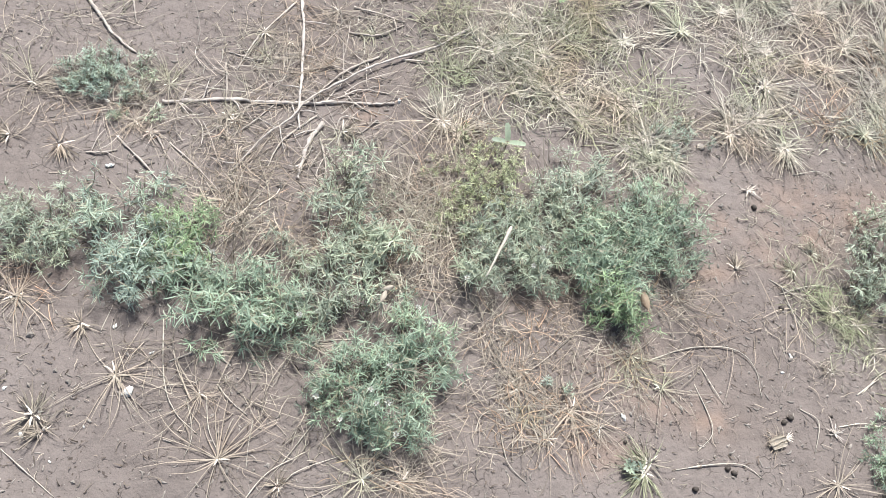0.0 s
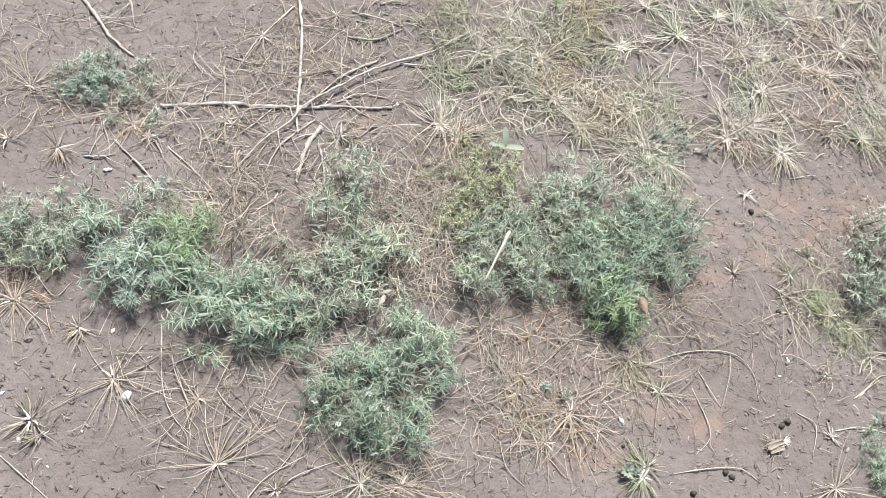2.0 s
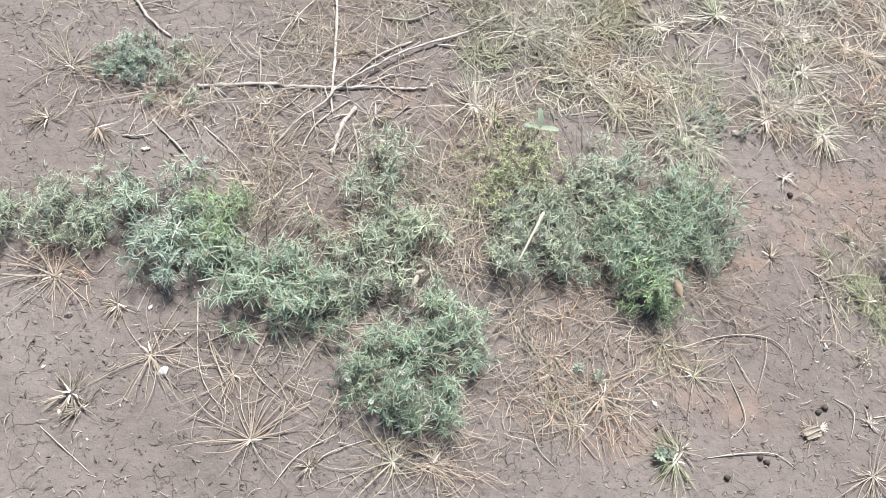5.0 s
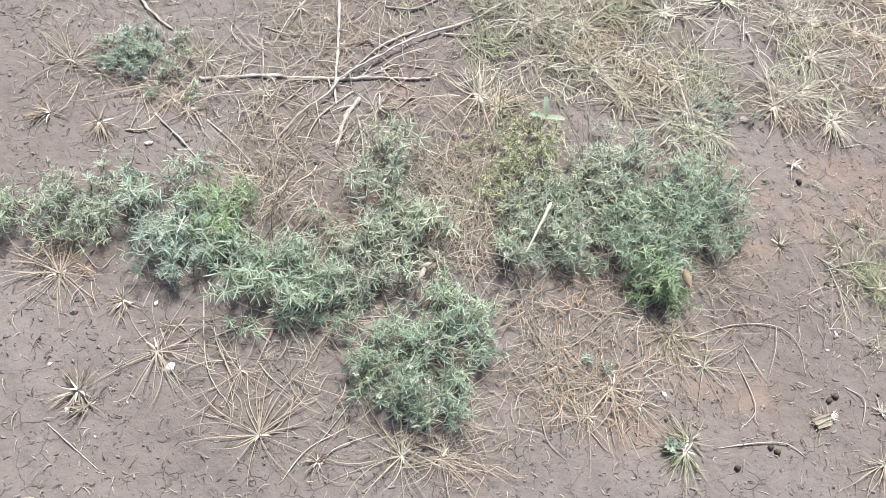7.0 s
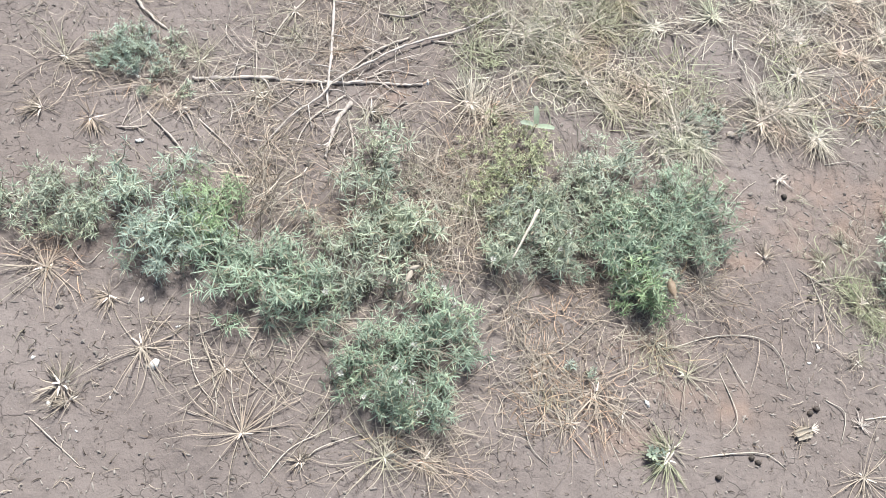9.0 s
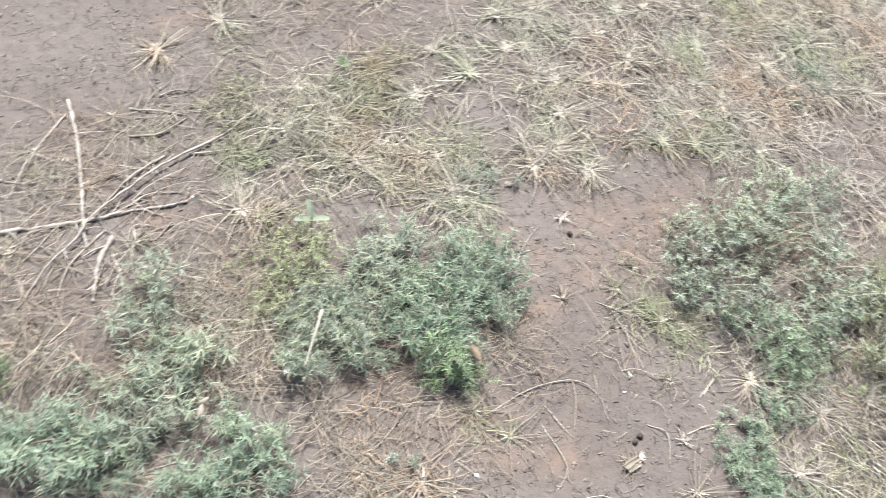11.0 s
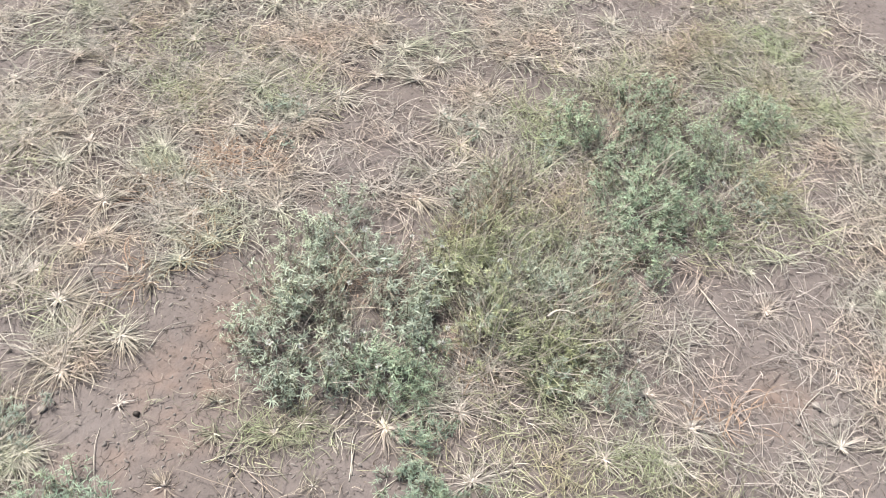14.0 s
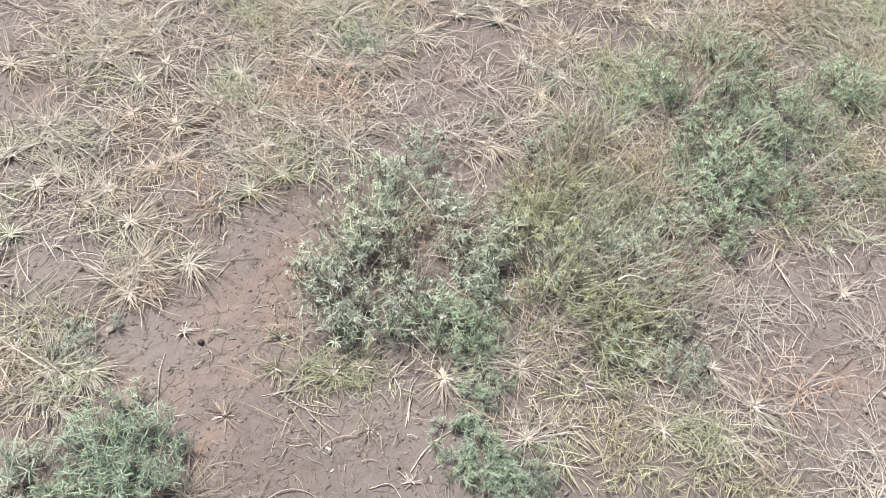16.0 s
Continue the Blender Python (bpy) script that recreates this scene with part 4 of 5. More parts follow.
TALL_BUSH = [
    (1.579, 0.331, 0.132, 0.147), (1.433, 0.308, 0.089, 0.09), (1.527, 0.252, 0.104, 0.077), (1.752, 0.28, 0.112, 0.11),
    (1.669, 0.428, 0.098, 0.108), (1.35, 0.268, 0.063, 0.054), (1.642, 0.554, 0.059, 0.079), (1.485, 0.414, 0.049, 0.051),
    (1.956, 0.2, 0.084, 0.077), (1.84, 0.445, 0.096, 0.076),
]
LOW_TEAL = [
    (0.796, 0.461, 0.048, 0.037), (0.698, 0.405, 0.055, 0.055), (0.695, 0.327, 0.054, 0.034), (0.664, 0.332, 0.063, 0.022),
]
FINE_MID = [
    (1.224, 0.373, 0.084, 0.079), (1.329, 0.328, 0.081, 0.085), (1.177, 0.461, 0.067, 0.071), (1.044, 0.483, 0.063, 0.052),
]
SMALL_WEEDS = [
    (1.305, 1.126, 0.034, 0.041), (1.208, 1.075, 0.024, 0.026), (0.413, 1.033, 0.033, 0.028), (1.5, 0.774, 0.04, 0.039), (0.438, 1.027, 0.047, 0.027),
    (0.113, 0.556, 0.027, 0.013), (0.206, 0.422, 0.023, 0.015), (1.698, 0.12, 0.058, 0.065), (1.539, 0.574, 0.032, 0.034),
]
build_weed("leafy_weed", SAGE_FAR, LONG_SHOOTS, SAGE, "low grey-green weed with narrow leaves at the end of a row", 1000, 0.07, gap=0.3)
build_weed("leafy_weed", SAGE_LEFT, LONG_SHOOTS, TEAL, "bushy blue-green weed with narrow pointed leaves", 1050, 0.09, gap=0.35)
build_weed("leafy_weed", LIME_LEFT, LONG_SHOOTS, VIVID, "fresh green weed between two grey-green ones", 1200, 0.08, gap=0.4)
build_weed("leafy_weed", BROAD, BROAD_SHOOTS, GREEN, "spreading green weed with longer broader leaves", 1050, 0.085, gap=0.12)
build_weed("leafy_weed", SAGE_MID, LONG_SHOOTS, SAGE, "tall grey-green weed with narrow leaves in loose spires", 900, 0.095, gap=0.1)
build_weed("leafy_weed", SAGE_LOW, LONG_SHOOTS, GREEN, "rounded green weed with pale downy shoot tips", 1100, 0.085, gap=0.35)
build_weed("leafy_weed", LIME_TOP, FINE_SHOOTS, LIME, "olive green fine-leaved weed beside dry grass", 1100, 0.075, gap=0.25)
build_weed("leafy_weed", SAGE_RIGHT, LONG_SHOOTS, SAGE, "wide sage green weed with dense narrow leaves", 1050, 0.09, gap=0.3)
build_weed("leafy_weed", GREEN_RIGHT, LONG_SHOOTS, GREEN, "bushy fresh green weed at the edge of bare earth", 1150, 0.085, gap=0.35)
VIVID_TIP = [
    (0.242, 0.665, 0.042, 0.025), (0.23, 0.704, 0.035, 0.025),
]
VIVID_MID = [
    (1.059, 0.317, 0.036, 0.035), (1.121, 0.575, 0.049, 0.054),
]
build_weed("leafy_weed", VIVID_TIP, LONG_SHOOTS, VIVID, "vivid yellow-green young weed below a larger one", 1400, 0.085)
build_weed("leafy_weed", VIVID_MID, FINE_SHOOTS, LIME, "thin yellow-green shoots among dry grass", 700, 0.09, TURN_C)
build_weed("leafy_weed", SAGE_SMALL, LOW_SHOOTS, TEAL, "small blue-green weed hugging the earth", 2200, 0.038)
build_weed("leafy_weed", PALE_SMALL, LOW_SHOOTS, FINE, "small pale grey-green weed beside a blue-green one", 1300, 0.04, gap=0.1)
build_weed("flowering_weed", FINE_BUSH, FINE_SHOOTS, FINE, "grey-green fine-leaved bush dotted with pale flower heads", 900, 0.1, TURN_C, "flowering weeds", 0.14)
build_weed("leafy_weed", MINT_BUSH, FINE_SHOOTS, FRESH, "mint green weed at the foot of a flowering bush", 1000, 0.085, TURN_C, gap=0.25)
build_weed("leafy_weed", LIME_MID, FINE_SHOOTS, LIME, "thin yellow-green weed tangled in dry grass", 650, 0.08, TURN_C, gap=0.15)
build_weed("flowering_weed", FINE_RIGHT, FINE_SHOOTS, FINE, "sprawling grey-green weed with a few pale flower heads", 800, 0.08, TURN_C, "flowering weeds", 0.2)
build_weed("leafy_weed", TALL_BUSH, FINE_SHOOTS, FRESH, "tall green feathery weed amid matted straw", 640, 0.095, TURN_C, gap=0.15)
build_weed("leafy_weed", FINE_MID, FINE_SHOOTS, FINE, "loose grey-green weed growing through dry grass", 750, 0.085, TURN_C, gap=0.2)
build_weed("leafy_weed", LOW_TEAL, LOW_SHOOTS, GREEN, "low mint green mat of fine leaves", 2700, 0.034, TURN_C, gap=0.4)
for patch in SMALL_WEEDS:
    build_weed("small_weed", [patch], LOW_SHOOTS, TEAL, "tiny blue-green weed among dry straw", 1300, 0.03, 0.0, "small weeds", 0.3)


# ---- flower heads on the weeds ----
def build_flower(size):
    thing = empty("flower_head", Matrix(), "small pale downy flower head among grey-green leaves", "flower", "flower heads")
    part("bud", lumpy(size * 0.5, 1.0, 0.15, 2), STEM, thing)
    n = 16
    az = np.arange(n) * 2.399963
    part("petals", mesh_of("petals", *ribbons(np.zeros((n, 3)), az, rng.uniform(0.1, 1.2, n), 0.5, 0, size * rng.uniform(0.9, 1.5, n), size * 0.45, 2, leaf=True)), PETAL, thing)
    return thing


def place_flowers(places, z):
    for x, y, r in places:
        flower = build_flower(r * 0.62)
        flower.matrix_basis = Matrix.Translation((x, y, z + rng.uniform(-0.006, 0.006))) @ pose(0, 0, 0, rng.uniform(-25, 25), rng.uniform(-25, 25), rng.uniform(0, 360))
        # the stalk reaches the earth
        line = smooth_line([(x - 0.01, y + 0.008, float(relief(x, y))), (x - 0.004, y + 0.002, z * 0.5), (x, y, flower.matrix_basis.translation.z)], 3)
        v, q = tube(line, np.full(len(line), 0.0008), 4)
        stalk = part("stalk", mesh_of("stalk", v, q), STEM, flower)
        stalk.matrix_basis = flower.matrix_basis.inverted()


FLOWER = [
    (0.999, 0.665, 0.008), (0.973, 0.674, 0.009), (0.848, 0.625, 0.007), (0.817, 0.637, 0.008), (0.805, 0.564, 0.009), (0.752, 0.585, 0.007),
    (0.784, 0.529, 0.008), (0.901, 0.500, 0.009), (0.936, 0.507, 0.007), (1.134, 0.842, 0.008), (1.044, 0.751, 0.009), (1.084, 0.605, 0.007),
    (0.944, 0.768, 0.008), (0.767, 0.696, 0.008), (0.966, 0.567, 0.009), (1.060, 0.197, 0.007),
    (1.328, 0.224, 0.008), (1.524, 0.094, 0.009), (1.583, 0.205, 0.007), (1.667, 0.248, 0.008), (1.560, 0.404, 0.009), (1.124, 0.502, 0.007),
    (1.010, 0.205, 0.008), (0.743, 0.742, 0.009), (1.081, 0.669, 0.007), (0.864, 0.799, 0.008), (0.917, 0.699, 0.009), (1.031, 0.834, 0.007),
    (0.870, 0.522, 0.008), (0.763, 0.634, 0.009),
]
FLOWER_A = [
    (-0.190, 0.550, 0.006), (-0.167, 0.528, 0.007), (-0.413, 0.775, 0.0065), (-0.109, 0.674, 0.006), (-0.093, 0.650, 0.007), (-0.158, 0.483, 0.0065),
    (-0.183, 0.529, 0.006), (0.104, 0.769, 0.007), (0.085, 0.739, 0.0065), (-0.236, 0.508, 0.006), (-0.287, 0.667, 0.007), (-0.267, 0.546, 0.0065),
    (-0.496, 0.731, 0.006), (-0.028, 0.718, 0.007), (-0.159, 0.583, 0.0065),
]
place_flowers(FLOWER, 0.1)
place_flowers(FLOWER_A, 0.08)


# ---- sticks and stalks ----
def build_stick(name, width, points, material, label, category, spurs=0, arch=0.0, group="", crook=0.22):
    """A weathered rod on the earth with knots and broken side twigs."""
    r = width * 0.48
    pts = []
    n = len(points)
    for i, p in enumerate(points):
        z = p[2] if len(p) > 2 else float(relief(p[0], p[1])) + r * 0.8 + arch * math.sin(math.pi * i / (n - 1))
        pts.append((p[0], p[1], z))
    line = smooth_line(pts, 6)
    line = [p + Vector(rng.normal(0, r * crook, 3)) for p in line]
    taper = np.linspace(1.1, 0.6, len(line)) * (1 + 0.18 * rng.normal(0, 1, len(line)))
    v, q = tube(line, r * taper, 7, 0.13)
    thing = new(name)
    thing.matrix_basis = Matrix.Translation(pts[0])
    back = Matrix.Translation(-Vector(pts[0]))
    tagged(thing, label, category, group)
    body = part("stem", mesh_of("stem", v, q), material, thing)
    body.matrix_basis = back
    for _ in range(spurs):
        i = int(rng.integers(2, len(line) - 2))
        way = (line[i + 1] - line[i]).normalized()
        side = Vector((-way.y, way.x, 0)) * (1 if rng.uniform() < 0.5 else -1)
        size = rng.uniform(0.012, 0.05)
        tip = line[i] + (side * 0.8 + way * rng.uniform(-0.2, 0.9)).normalized() * size
        tip.z = float(relief(tip.x, tip.y)) + 0.003 + rng.uniform(0, 0.008)
        bow = (line[i] + tip) / 2 + Vector((rng.normal(0, 0.002), rng.normal(0, 0.002), 0.003))
        tv, tq = tube(smooth_line([line[i], bow, tip], 3), np.linspace(r * 0.45, r * 0.22, 7), 5, 0.06)
        twig = part("twig", mesh_of("twig", tv, tq), material, thing)
        twig.matrix_basis = back
    return thing


STICK_MAIN = [
   
    (0.0075, ((-0.507, 1.097), (-0.456, 1.101), (-0.399, 1.104), (-0.332, 1.097), (-0.263, 1.095), (-0.193, 1.100), (-0.142, 1.096), (-0.104, 1.100))),
]
STICK_UP = [
    (0.0059, ((-0.264, 1.356), (-0.261, 1.276), (-0.264, 1.198), (-0.269, 1.135), (-0.276, 1.075), (-0.275, 1.040))),
]
STICK_DIAG = [
    (0.0048, ((0.062, 1.276), (-0.016, 1.226), (-0.094, 1.196), (-0.148, 1.171), (-0.201, 1.137), (-0.258, 1.096), (-0.289, 1.057), (-0.328, 1.028), (-0.361, 0.994), (-0.394, 0.955))),
]
STICK_SHORT = [
    (0.0086, ((-0.235, 1.054), (-0.258, 1.017), (-0.275, 0.966), (-0.281, 0.941))),
]
STICKS = [
    (0.0064, ((-0.647, 1.323), (-0.615, 1.273), (-0.594, 1.236), (-0.554, 1.195))),
    (0.0048, ((-0.123, 1.205), (-0.174, 1.178), (-0.211, 1.149), (-0.258, 1.097))),
    (0.0043, ((-0.240, 1.023), (-0.233, 0.977), (-0.234, 0.933))), (0.0043, ((-0.577, 1.026), (-0.544, 0.988), (-0.501, 0.934))),
    (0.0043, ((-0.272, 1.325), (-0.320, 1.267), (-0.350, 1.227), (-0.380, 1.169))),
    (0.0043, ((-0.566, 1.327), (-0.560, 1.295), (-0.556, 1.265))), (0.0037, ((-0.526, 1.035), (-0.509, 1.021), (-0.494, 0.984))),
    (0.0037, ((-0.621, 0.993), (-0.597, 0.990), (-0.572, 0.997))), (0.0032, ((-0.203, 1.110), (-0.161, 1.128), (-0.110, 1.120))),
    (0.0032, ((-0.215, 1.029), (-0.200, 1.067), (-0.165, 1.062))), (0.0032, ((-0.192, 1.125), (-0.173, 1.095), (-0.136, 1.071))),
    (0.0032, ((-0.167, 1.035), (-0.140, 1.059), (-0.133, 1.059))), (0.0037, ((-0.244, 1.070), (-0.304, 1.017), (-0.334, 0.960))),
    (0.0032, ((-0.400, 1.181), (-0.398, 1.132), (-0.399, 1.102))), (0.0032, ((-0.302, 1.110), (-0.352, 1.056), (-0.399, 1.022))),
    (0.0032, ((-0.395, 1.206), (-0.341, 1.189), (-0.280, 1.204))), (0.0032, ((-0.491, 1.015), (-0.449, 0.971), (-0.407, 0.918))),
    (0.0037, ((-0.108, 1.339), (-0.083, 1.344), (-0.051, 1.337))), (0.0044, ((-0.164, 1.319), (-0.112, 1.303), (-0.069, 1.286))),
    (0.0037, ((-0.081, 1.200), (-0.045, 1.193), (0.004, 1.195))), (0.0037, ((0.045, 1.567), (0.048, 1.519), (0.028, 1.464))),
    (0.0044, ((-0.177, 1.260), (-0.124, 1.253), (-0.070, 1.280))), (0.0037, ((-0.026, 1.619), (0.031, 1.595), (0.077, 1.586))),
]
STALKS = [
    (0.0037, ((-0.489, 0.700), (-0.485, 0.604), (-0.468, 0.553), (-0.435, 0.517))),
    (0.0043, ((-0.409, 0.592), (-0.393, 0.568), (-0.365, 0.541))), (0.0032, ((-0.357, 0.534), (-0.364, 0.496), (-0.368, 0.463))),
    (0.0032, ((-0.265, 0.529), (-0.307, 0.480), (-0.355, 0.425))), (0.0032, ((-0.579, 0.682), (-0.564, 0.724))),
    (0.0032, ((-0.326, 0.422), (-0.300, 0.453), (-0.234, 0.473))),
    (0.0037, ((0.276, 0.594), (0.363, 0.613), (0.439, 0.607), (0.471, 0.574), (0.472, 0.522))),
    (0.0032, ((0.375, 0.579), (0.386, 0.540), (0.400, 0.513))), (0.0043, ((0.290, 0.416), (0.362, 0.419), (0.407, 0.414), (0.435, 0.391))),
    (0.0037, ((-0.024, 0.496), (-0.006, 0.524), (0.047, 0.529))), (0.0032, ((0.016, 0.499), (0.020, 0.447), (0.046, 0.414))),
    (0.0032, ((0.566, 0.721), (0.580, 0.645), (0.611, 0.601))), (0.0027, ((0.534, 0.626), (0.536, 0.585))),
    (0.0032, ((0.117, 0.458), (0.117, 0.417))), (0.0032, ((0.150, 0.449), (0.163, 0.405))),
    (0.0037, ((0.535, 0.499), (0.560, 0.475), (0.540, 0.423))), (0.0043, ((0.678, 0.558), (0.695, 0.584), (0.732, 0.592))),
    (0.0043, ((0.649, 0.516), (0.685, 0.534), (0.714, 0.547))), (0.0043, ((0.595, 0.464), (0.646, 0.467), (0.705, 0.450))),
    (0.0032, ((0.558, 0.705), (0.630, 0.719), (0.696, 0.712))), (0.0032, ((-0.680, 0.792), (-0.646, 0.749), (-0.623, 0.772))),
    (0.0032, ((-0.478, 0.630), (-0.413, 0.654), (-0.354, 0.669))), (0.0032, ((0.009, 0.551), (0.100, 0.602), (0.178, 0.657))),
]
STALKS_B = [
    (0.0036, ((0.546, 0.734), (0.597, 0.695), (0.637, 0.686))), (0.0027, ((0.567, 0.692), (0.611, 0.621))),
    (0.0026, ((0.401, 0.817), (0.467, 0.882), (0.505, 0.908))), (0.0026, ((0.432, 0.838), (0.477, 0.829))),
    (0.0061, ((1.378, 0.149), (1.339, 0.103), (1.319, 0.066))), (0.0027, ((0.632, 0.462), (0.669, 0.461), (0.717, 0.479))),
    (0.0037, ((0.661, 0.518), (0.711, 0.551), (0.741, 0.556))), (0.0038, ((0.688, 0.564), (0.716, 0.588), (0.756, 0.598))),
    (0.0029, ((0.655, 0.946), (0.707, 0.95), (0.739, 0.932))), (0.0031, ((1.026, 0.14), (1.074, 0.133), (1.123, 0.098))),
    (0.0046, ((1.02, 1.106), (1.0, 1.057), (0.992, 1.02))), (0.0046, ((1.011, 1.021), (0.986, 0.969))), (0.0029, ((0.661, 0.857), (0.706, 0.819))),
    (0.0043, ((1.177, -0.102), (1.224, -0.108), (1.283, -0.128))), (0.0034, ((1.219, 0.138), (1.283, 0.07))),
]
STALK_HIGH = [
    (0.0066, ((0.043, 0.786, 0.125), (0.018, 0.745, 0.120), (-0.005, 0.707, 0.110))),
    (0.0056, ((1.061, 0.371, 0.100), (1.076, 0.363, 0.104), (1.087, 0.349, 0.104), (1.093, 0.331, 0.100))),
    (0.0048, ((0.979, 0.773, 0.125), (0.966, 0.735, 0.122), (0.956, 0.701, 0.118))),
]
STALKS_C = [
    (0.0032, ((-0.422, 0.666), (-0.405, 0.635), (-0.388, 0.617))), (0.0032, ((-0.379, 0.410), (-0.340, 0.454), (-0.283, 0.483))),
    (0.0032, ((-0.452, 0.573), (-0.443, 0.518), (-0.454, 0.486))), (0.0032, ((-0.424, 0.575), (-0.420, 0.525), (-0.407, 0.491))),
    (0.0032, ((-0.207, 0.654), (-0.260, 0.652), (-0.312, 0.645))), (0.0032, ((-0.699, 0.515), (-0.667, 0.485), (-0.624, 0.444))),
    (0.0032, ((0.356, 0.551), (0.368, 0.475), (0.334, 0.441))),
]
build_stick("dead_stick", *STICK_MAIN[0], BARK, "straight knobbly dead stick bleached grey-pink, lying on the earth", "stick", 6, 0, "dead sticks")
build_stick("dead_stick", *STICK_UP[0], BARK, "thin crooked dead stick lying across a thicker one", "stick", 4, 0.009, "dead sticks")
build_stick("dead_stick", *STICK_DIAG[0], BARK, "long bent dead branch with broken twigs on the earth", "stick", 9, 0.012, "dead sticks")
build_stick("dead_stick", *STICK_SHORT[0], BARK, "short pale forked dead stick on the earth", "stick", 2, 0.002, "dead sticks")
for w, pts in STICKS:
    build_stick("dead_twig", w, pts, TWIG, "thin weathered grey-brown twig on bare earth", "twig", 2, 0.003, "dead twigs")
for w, pts in STALKS + STALKS_B + STALKS_C:
    build_stick("dry_stalk", w * 0.5, pts, STALK, "long curved pale dry grass stalk", "stalk", 0, 0.004, "dry stalks", 0.15)
for w, pts in STALK_HIGH:
    build_stick("dry_stalk", w * 0.75, pts, STALK, "pale dry stalk caught on top of a leafy weed", "stalk", 0, 0.0, "dry stalks", 0.05)


# ---- stones, droppings and other small things ----
def build_stone(x, y, r, material, label, name="pebble", group="pebbles", squash=0.6, rough=0.3, slim=0.85):
    me = bpy.data.meshes.new(name)
    bm = lumpy(r, squash, rough, 2, slim)
    bm.to_mesh(me)
    bm.free()
    me.materials.append(material)
    ob = new(name, me)
    ob.matrix_basis = on_earth(x, y, rng.uniform(0, 6.28), 1.0, r * squash * 0.55)
    tagged(ob, label, "stone" if name == "pebble" else "dropping", group)


PEBBLE_WHITE = [
    (-0.536, 0.588, 0.0095), (-0.559, 0.689, 0.004), (-0.674, 0.532, 0.004), (-0.582, 0.967, 0.005), (-0.503, 0.645, 0.003), (-0.593, 0.54, 0.002),
    (0.545, 0.59, 0.004), (0.222, 0.503, 0.005), (-0.703, 0.601, 0.003), (0.522, 0.563, 0.003), (-0.634, 0.493, 0.002), (-0.094, 1.105, 0.004),
    (-0.596, 1.097, 0.004),
]
PEBBLE_EARTH = [
    (0.478, 1.009, 0.008), (0.592, 1.026, 0.008), (0.561, 1.014, 0.006), (0.456, 1.003, 0.004), (1.296, 0.22, 0.006),
    (1.439, 0.23, 0.006), (0.528, 1.018, 0.005), (0.542, 0.585, 0.004), (0.568, 0.644, 0.005), (1.371, 0.818, 0.006), (1.238, -0.128, 0.009),
    (1.185, -0.105, 0.007), (1.222, -0.163, 0.01), (1.111, 0.415, 0.005),
]
PELLET = [
    (0.555, 0.878, 0.008), (0.501, 0.479, 0.007), (0.514, 0.485, 0.007), (0.555, 0.679, 0.007), (0.709, 1.133, 0.008), (0.378, 0.411, 0.007),
    (0.387, 0.403, 0.007), (0.315, 0.384, 0.007), (0.217, 0.465, 0.005), (0.589, 0.483, 0.004),
]
for x, y, r in PEBBLE_WHITE:
    build_stone(x, y, r * 1.1, CHALK, "small chalky white stone on bare earth", squash=0.4, rough=0.8, slim=0.6)
for x, y, r in PEBBLE_EARTH:
    build_stone(x, y, r, CLOD, "small rounded brown stone on bare earth")
for x, y, r in PELLET:
    build_stone(x, y, r * 0.74, DUNG, "dark round dry animal dropping on the earth", "dropping", "droppings", 0.85, 0.22)

DRY_LEAF = [
    (0.275, 0.681),
]
DRY_CLUMP = [
    (-0.159, 0.698),
]
HUSK_PLACE = [
    (0.481, 0.448),
]
SPROUT_PLACE = [
    (0.092, 1.022),
]
SPROUT_GREEN = [
    (0.248, 1.346),
]
SPROUT_SAGE = [
    (0.212, 0.424),
]


def curled_leaf(name, x, y, z, size, label, material, turn):
    """A dead leaf, rolled in along its length."""
    nu, nv = 12, 8
    verts = []
    for i in range(nu + 1):
        u = i / nu
        wide = math.sin(math.pi * (0.06 + 0.9 * u)) ** 0.7 * 0.45
        for j in range(nv + 1):
            a = (j / nv - 0.5) * 2.5 + 0.4 * noise.noise(Vector((u * 4, j * 0.3, 7)))
            verts.append(((u - 0.5) * size, math.sin(a) * wide * size * 0.55,
                          -math.cos(a) * wide * size * 0.5 + 0.12 * size * math.sin(3 * u) + 0.03 * size * noise.noise(Vector((u * 5, j * 0.6, 2)))))
    quads = [(i * (nv + 1) + j, i * (nv + 1) + j + 1, (i + 1) * (nv + 1) + j + 1, (i + 1) * (nv + 1) + j) for i in range(nu) for j in range(nv)]
    thing = empty(name, pose(x, y, z, 12, 170, turn), label, "dead leaf")
    part("blade", mesh_of("blade", verts, quads), material, thing)
    v, q = tube([(0.5 * size, 0, 0), (0.62 * size, 0.02 * size, -0.1 * size), (0.75 * size, 0.02 * size, -0.3 * size)], (0.001, 0.0009, 0.0007), 5)
    part("leafstalk", mesh_of("leafstalk", v, q), material, thing)


for x, y in DRY_LEAF:
    curled_leaf("dead_leaf", x, y, 0.055, 0.03, "curled orange-brown dead leaf caught in a green weed", DRY_BROWN, 100)
for x, y in DRY_CLUMP:
    curled_leaf("dead_leaf", x, y, 0.07, 0.019, "crumpled pale brown dead leaf caught in a weed", HUSK, 60)
    curled_leaf("dead_leaf", x + 0.008, y + 0.013, 0.073, 0.016, "small shrivelled pale brown dead leaf", HUSK, 10)

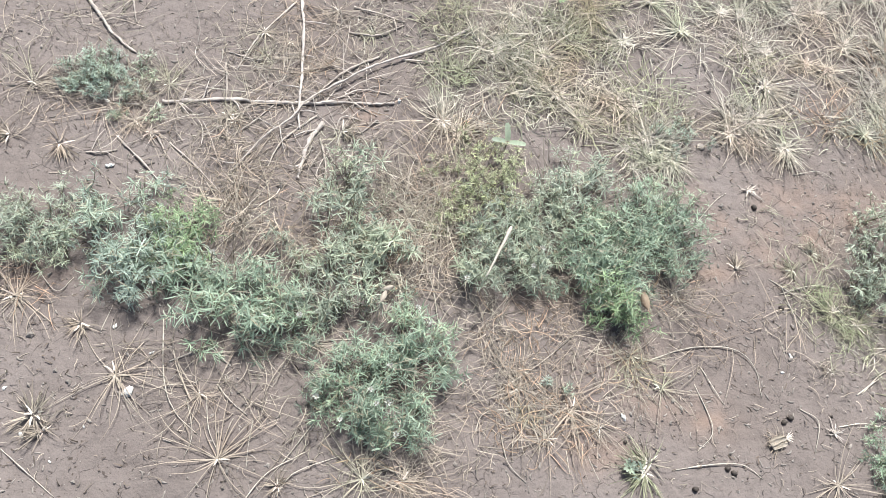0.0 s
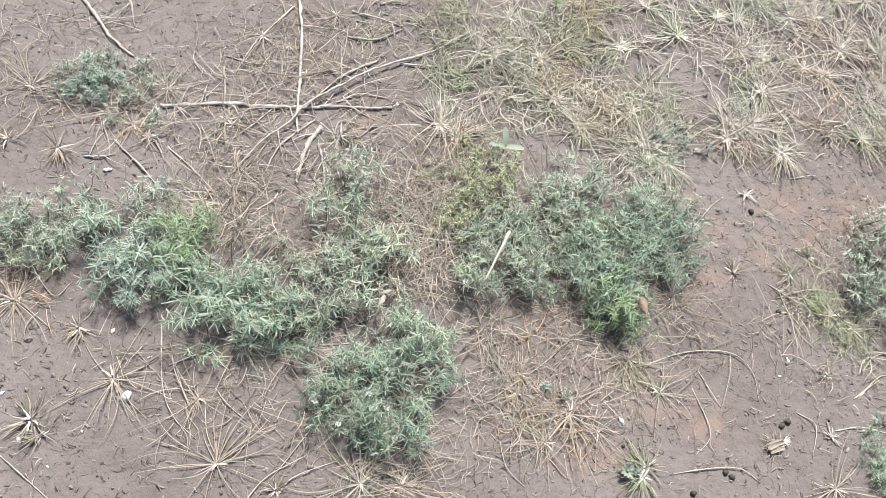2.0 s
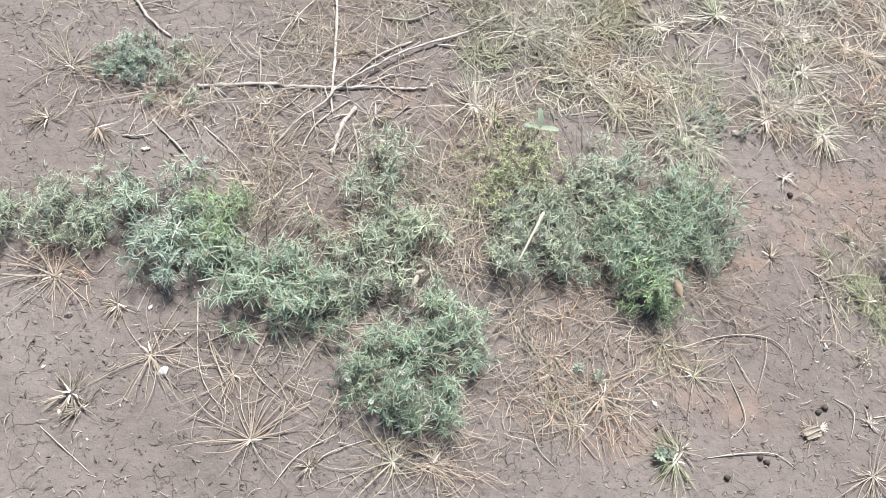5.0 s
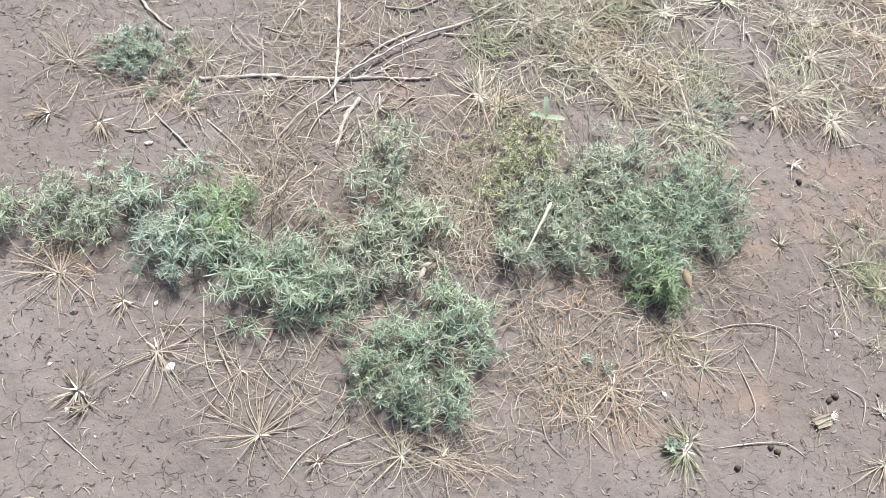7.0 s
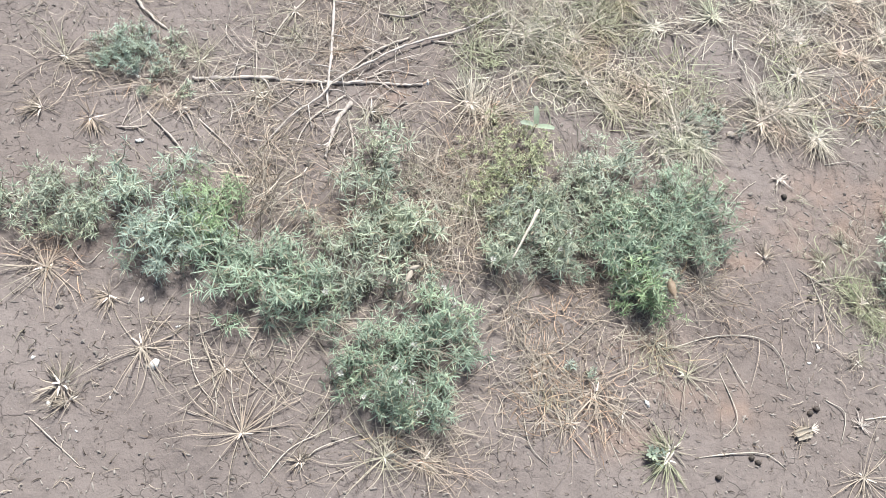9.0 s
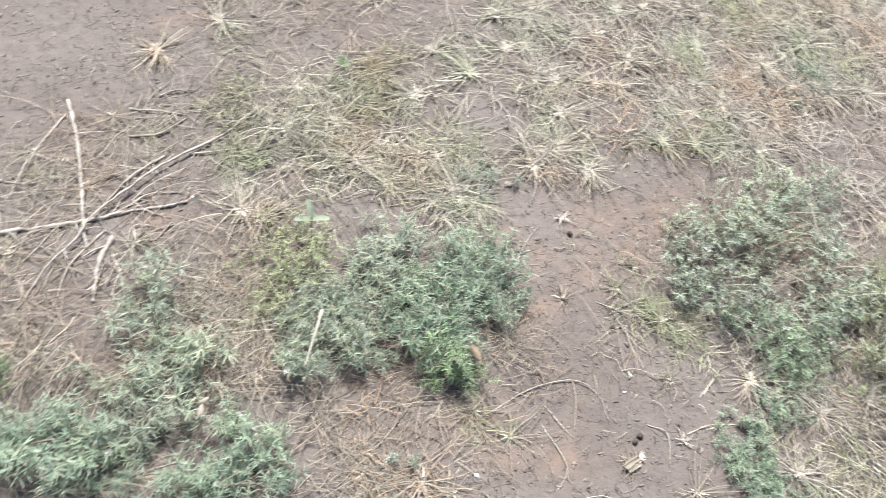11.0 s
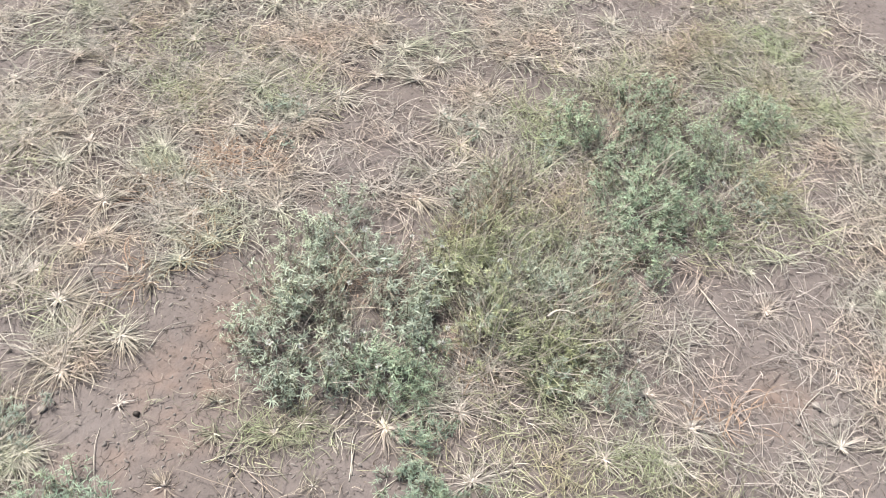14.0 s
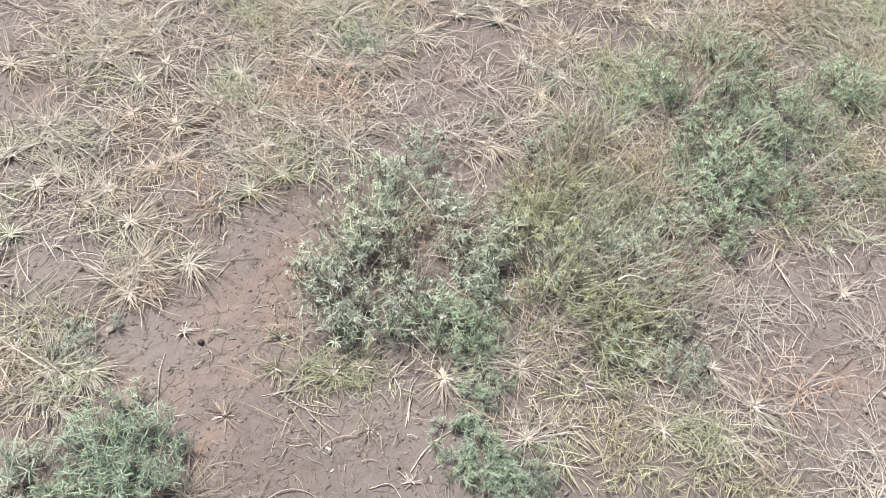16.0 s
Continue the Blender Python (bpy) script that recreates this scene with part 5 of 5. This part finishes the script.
for x, y in HUSK_PLACE:
    husk = empty("dry_seed_husk", on_earth(x, y, radians(22), 1.0, 0.006), "pale papery seed husk frayed at its tip, on bare earth", "husk")
    for _ in range(9):
        part("wrapping", mesh_of("wrapping", *ribbons([(-0.018, rng.normal(0, 0.002), rng.uniform(-0.002, 0.003))], rng.normal(0, 0.12), rng.uniform(-0.05, 0.2),
             rng.uniform(0.1, 0.5), rng.normal(0, 0.2), rng.uniform(0.024, 0.038), rng.uniform(0.005, 0.008), 5, fold=0.5, leaf=True)), HUSK, husk)
    fray = 12
    part("fibres", mesh_of("fibres", *ribbons(np.tile((0.012, 0, 0.001), (fray, 1)), rng.normal(0, 0.5, fray), rng.normal(0.1, 0.2, fray), 0.3, 0.2,
         rng.uniform(0.008, 0.018, fray), 0.0018, 3)), CROWN, husk)
    n = 40
    part("stubble", mesh_of("stubble", *ribbons(np.column_stack([rng.uniform(-0.02, 0.008, n), rng.uniform(-0.012, 0.01, n), np.full(n, -0.004)]),
         rng.uniform(0, 6.28, n), rng.uniform(0.0, 0.4, n), 0.3, 0.4, rng.uniform(0.01, 0.03, n), 0.0014, 3, floor=-0.005)), STRAW_THIN, husk)


def build_sprout(x, y, n, size, material, label, lift=0.0):
    sprout = empty("seedling", on_earth(x, y, rng.uniform(0, 6.28)), label, "seedling", "seedlings")
    for i in range(n):
        az = i * 2.4 + rng.normal(0, 0.2)
        part("leaf", mesh_of("leaf", *ribbons([(0.002 * math.cos(az), 0.002 * math.sin(az), lift)], az, 0.75, 0.5, 0.1, size * rng.uniform(0.75, 1.1), size * 0.32,
             6, fold=0.3, leaf=True, roll=0.0)), material, sprout)
    v, q = tube([(0, 0, 0), (0.001, 0, lift * 0.5 + 0.001), (0, 0, lift + 0.003)], (0.0015, 0.0014, 0.001), 5)
    part("stem", mesh_of("stem", v, q), STEM, sprout)


for x, y in SPROUT_PLACE:
    build_sprout(x, y - 0.02, 3, 0.034, SPROUT, "seedling with broad pale green lance-shaped leaves", 0.035)
for x, y in SPROUT_GREEN:
    build_sprout(x, y, 8, 0.016, BRIGHT, "tiny bright green seedling among dry grass", 0.012)
for x, y in SPROUT_SAGE:
    build_sprout(x, y, 12, 0.013, SPROUT, "small pale sage green seedling in dead stalks", 0.012)


# ---- crumbs and bits strewn on the earth ----
def strewn(n):
    return rng.uniform(-1.05, 2.75, n), rng.uniform(-0.35, 2.15, n)


def build_crumbs(n):
    x, y = strewn(n)
    size = 0.0008 + rng.gamma(1.5, 0.00065, n)
    unit = np.array([(1, 0, 0), (0, 1, 0), (-1, 0, 0), (0, -1, 0), (0, 0, 1), (0, 0, -1)], float)
    tri = np.array([(0, 1, 4), (1, 2, 4), (2, 3, 4), (3, 0, 4), (1, 0, 5), (2, 1, 5), (3, 2, 5), (0, 3, 5)])
    v = unit[None] * rng.uniform(0.6, 1.3, (n, 6, 1)) * size[:, None, None]
    a = rng.uniform(0, 6.28, n)
    vx = v[:, :, 0] * np.cos(a)[:, None] - v[:, :, 1] * np.sin(a)[:, None] + x[:, None]
    vy = v[:, :, 0] * np.sin(a)[:, None] + v[:, :, 1] * np.cos(a)[:, None] + y[:, None]
    vz = v[:, :, 2] * 0.7 + (relief(x, y) + size * 0.3)[:, None]
    faces = (tri[None] + (np.arange(n) * 6)[:, None, None]).reshape(-1, 3)
    me = mesh_of("earth_crumbs", np.stack([vx, vy, vz], -1).reshape(-1, 3), faces, None, False)
    tagged(part("earth_crumbs", me, CLOD), "crumbs of dry earth strewn over the ground", "earth", kind="stuff")


def build_bits(name, n, length, width, material, label):
    x, y = strewn(n)
    v, q, a = ribbons(np.column_stack([x, y, relief(x, y) + 0.001]), rng.uniform(0, 6.28, n), rng.normal(0.1, 0.1, n), 0.2, rng.normal(0, 1.4, n),
                      length * rng.uniform(0.3, 1.4, n), width * rng.uniform(0.6, 1.4, n), 4, floor=relief)
    tagged(part(name, mesh_of(name, v, q, a), material), label, "litter", kind="stuff")


def build_flakes(n, material):
    """Curled flakes and rolls of dried earth, a few millimetres long."""
    x, y = strewn(n)
    thick = 0.0005 + rng.gamma(1.6, 0.00032, n)
    size, az, bow = rng.uniform(0.005, 0.014, n), rng.uniform(0, 6.28, n), rng.normal(0, 1.6, n)
    px, py, rings = x.copy(), y.copy(), []
    for i in range(5):
        a = az + bow * i / 4
        fat = thick * (0.55, 1.0, 1.1, 0.95, 0.5)[i]
        z = relief(px, py) + thick * 0.75
        fat = fat * rng.uniform(0.6, 1.4, n)
        side = np.stack([-np.sin(a), np.cos(a)], 1)
        rings.append(np.stack([np.column_stack([px + side[:, 0] * fat * c, py + side[:, 1] * fat * c, z + fat * d])
                               for c, d in ((1.2, -0.5), (0.5, 0.9), (-0.5, 0.8), (-1.2, -0.5))], 1))
        px, py = px + np.cos(a) * size / 4, py + np.sin(a) * size / 4
    v = np.stack(rings, 1)
    grid = np.arange(n * 20).reshape(n, 5, 4)
    side_quads = np.stack([grid[:, :-1, :-1], grid[:, :-1, 1:], grid[:, 1:, 1:], grid[:, 1:, :-1]], -1).reshape(-1, 4)
    ends = np.concatenate([grid[:, 0, ::-1], grid[:, -1]])
    me = mesh_of("earth_flakes", v.reshape(-1, 3), np.concatenate([side_quads, ends]))
    tagged(part("earth_flakes", me, material), "small curled flakes of dried earth strewn over the ground", "earth", kind="stuff")


build_crumbs(18000)
build_flakes(12000, CLOD)
# dark strips stand in for shadows at crumb and flake edges, besides rotted bits
build_bits("dark_litter", 14000, 0.011, 0.0017, LITTER_SHADE, "dark curved strips for rotted bits and the shade of crumb edges on the earth")
build_bits("pale_litter", 9000, 0.02, 0.0012, STRAW_THIN, "pale bits of broken straw strewn over the earth")
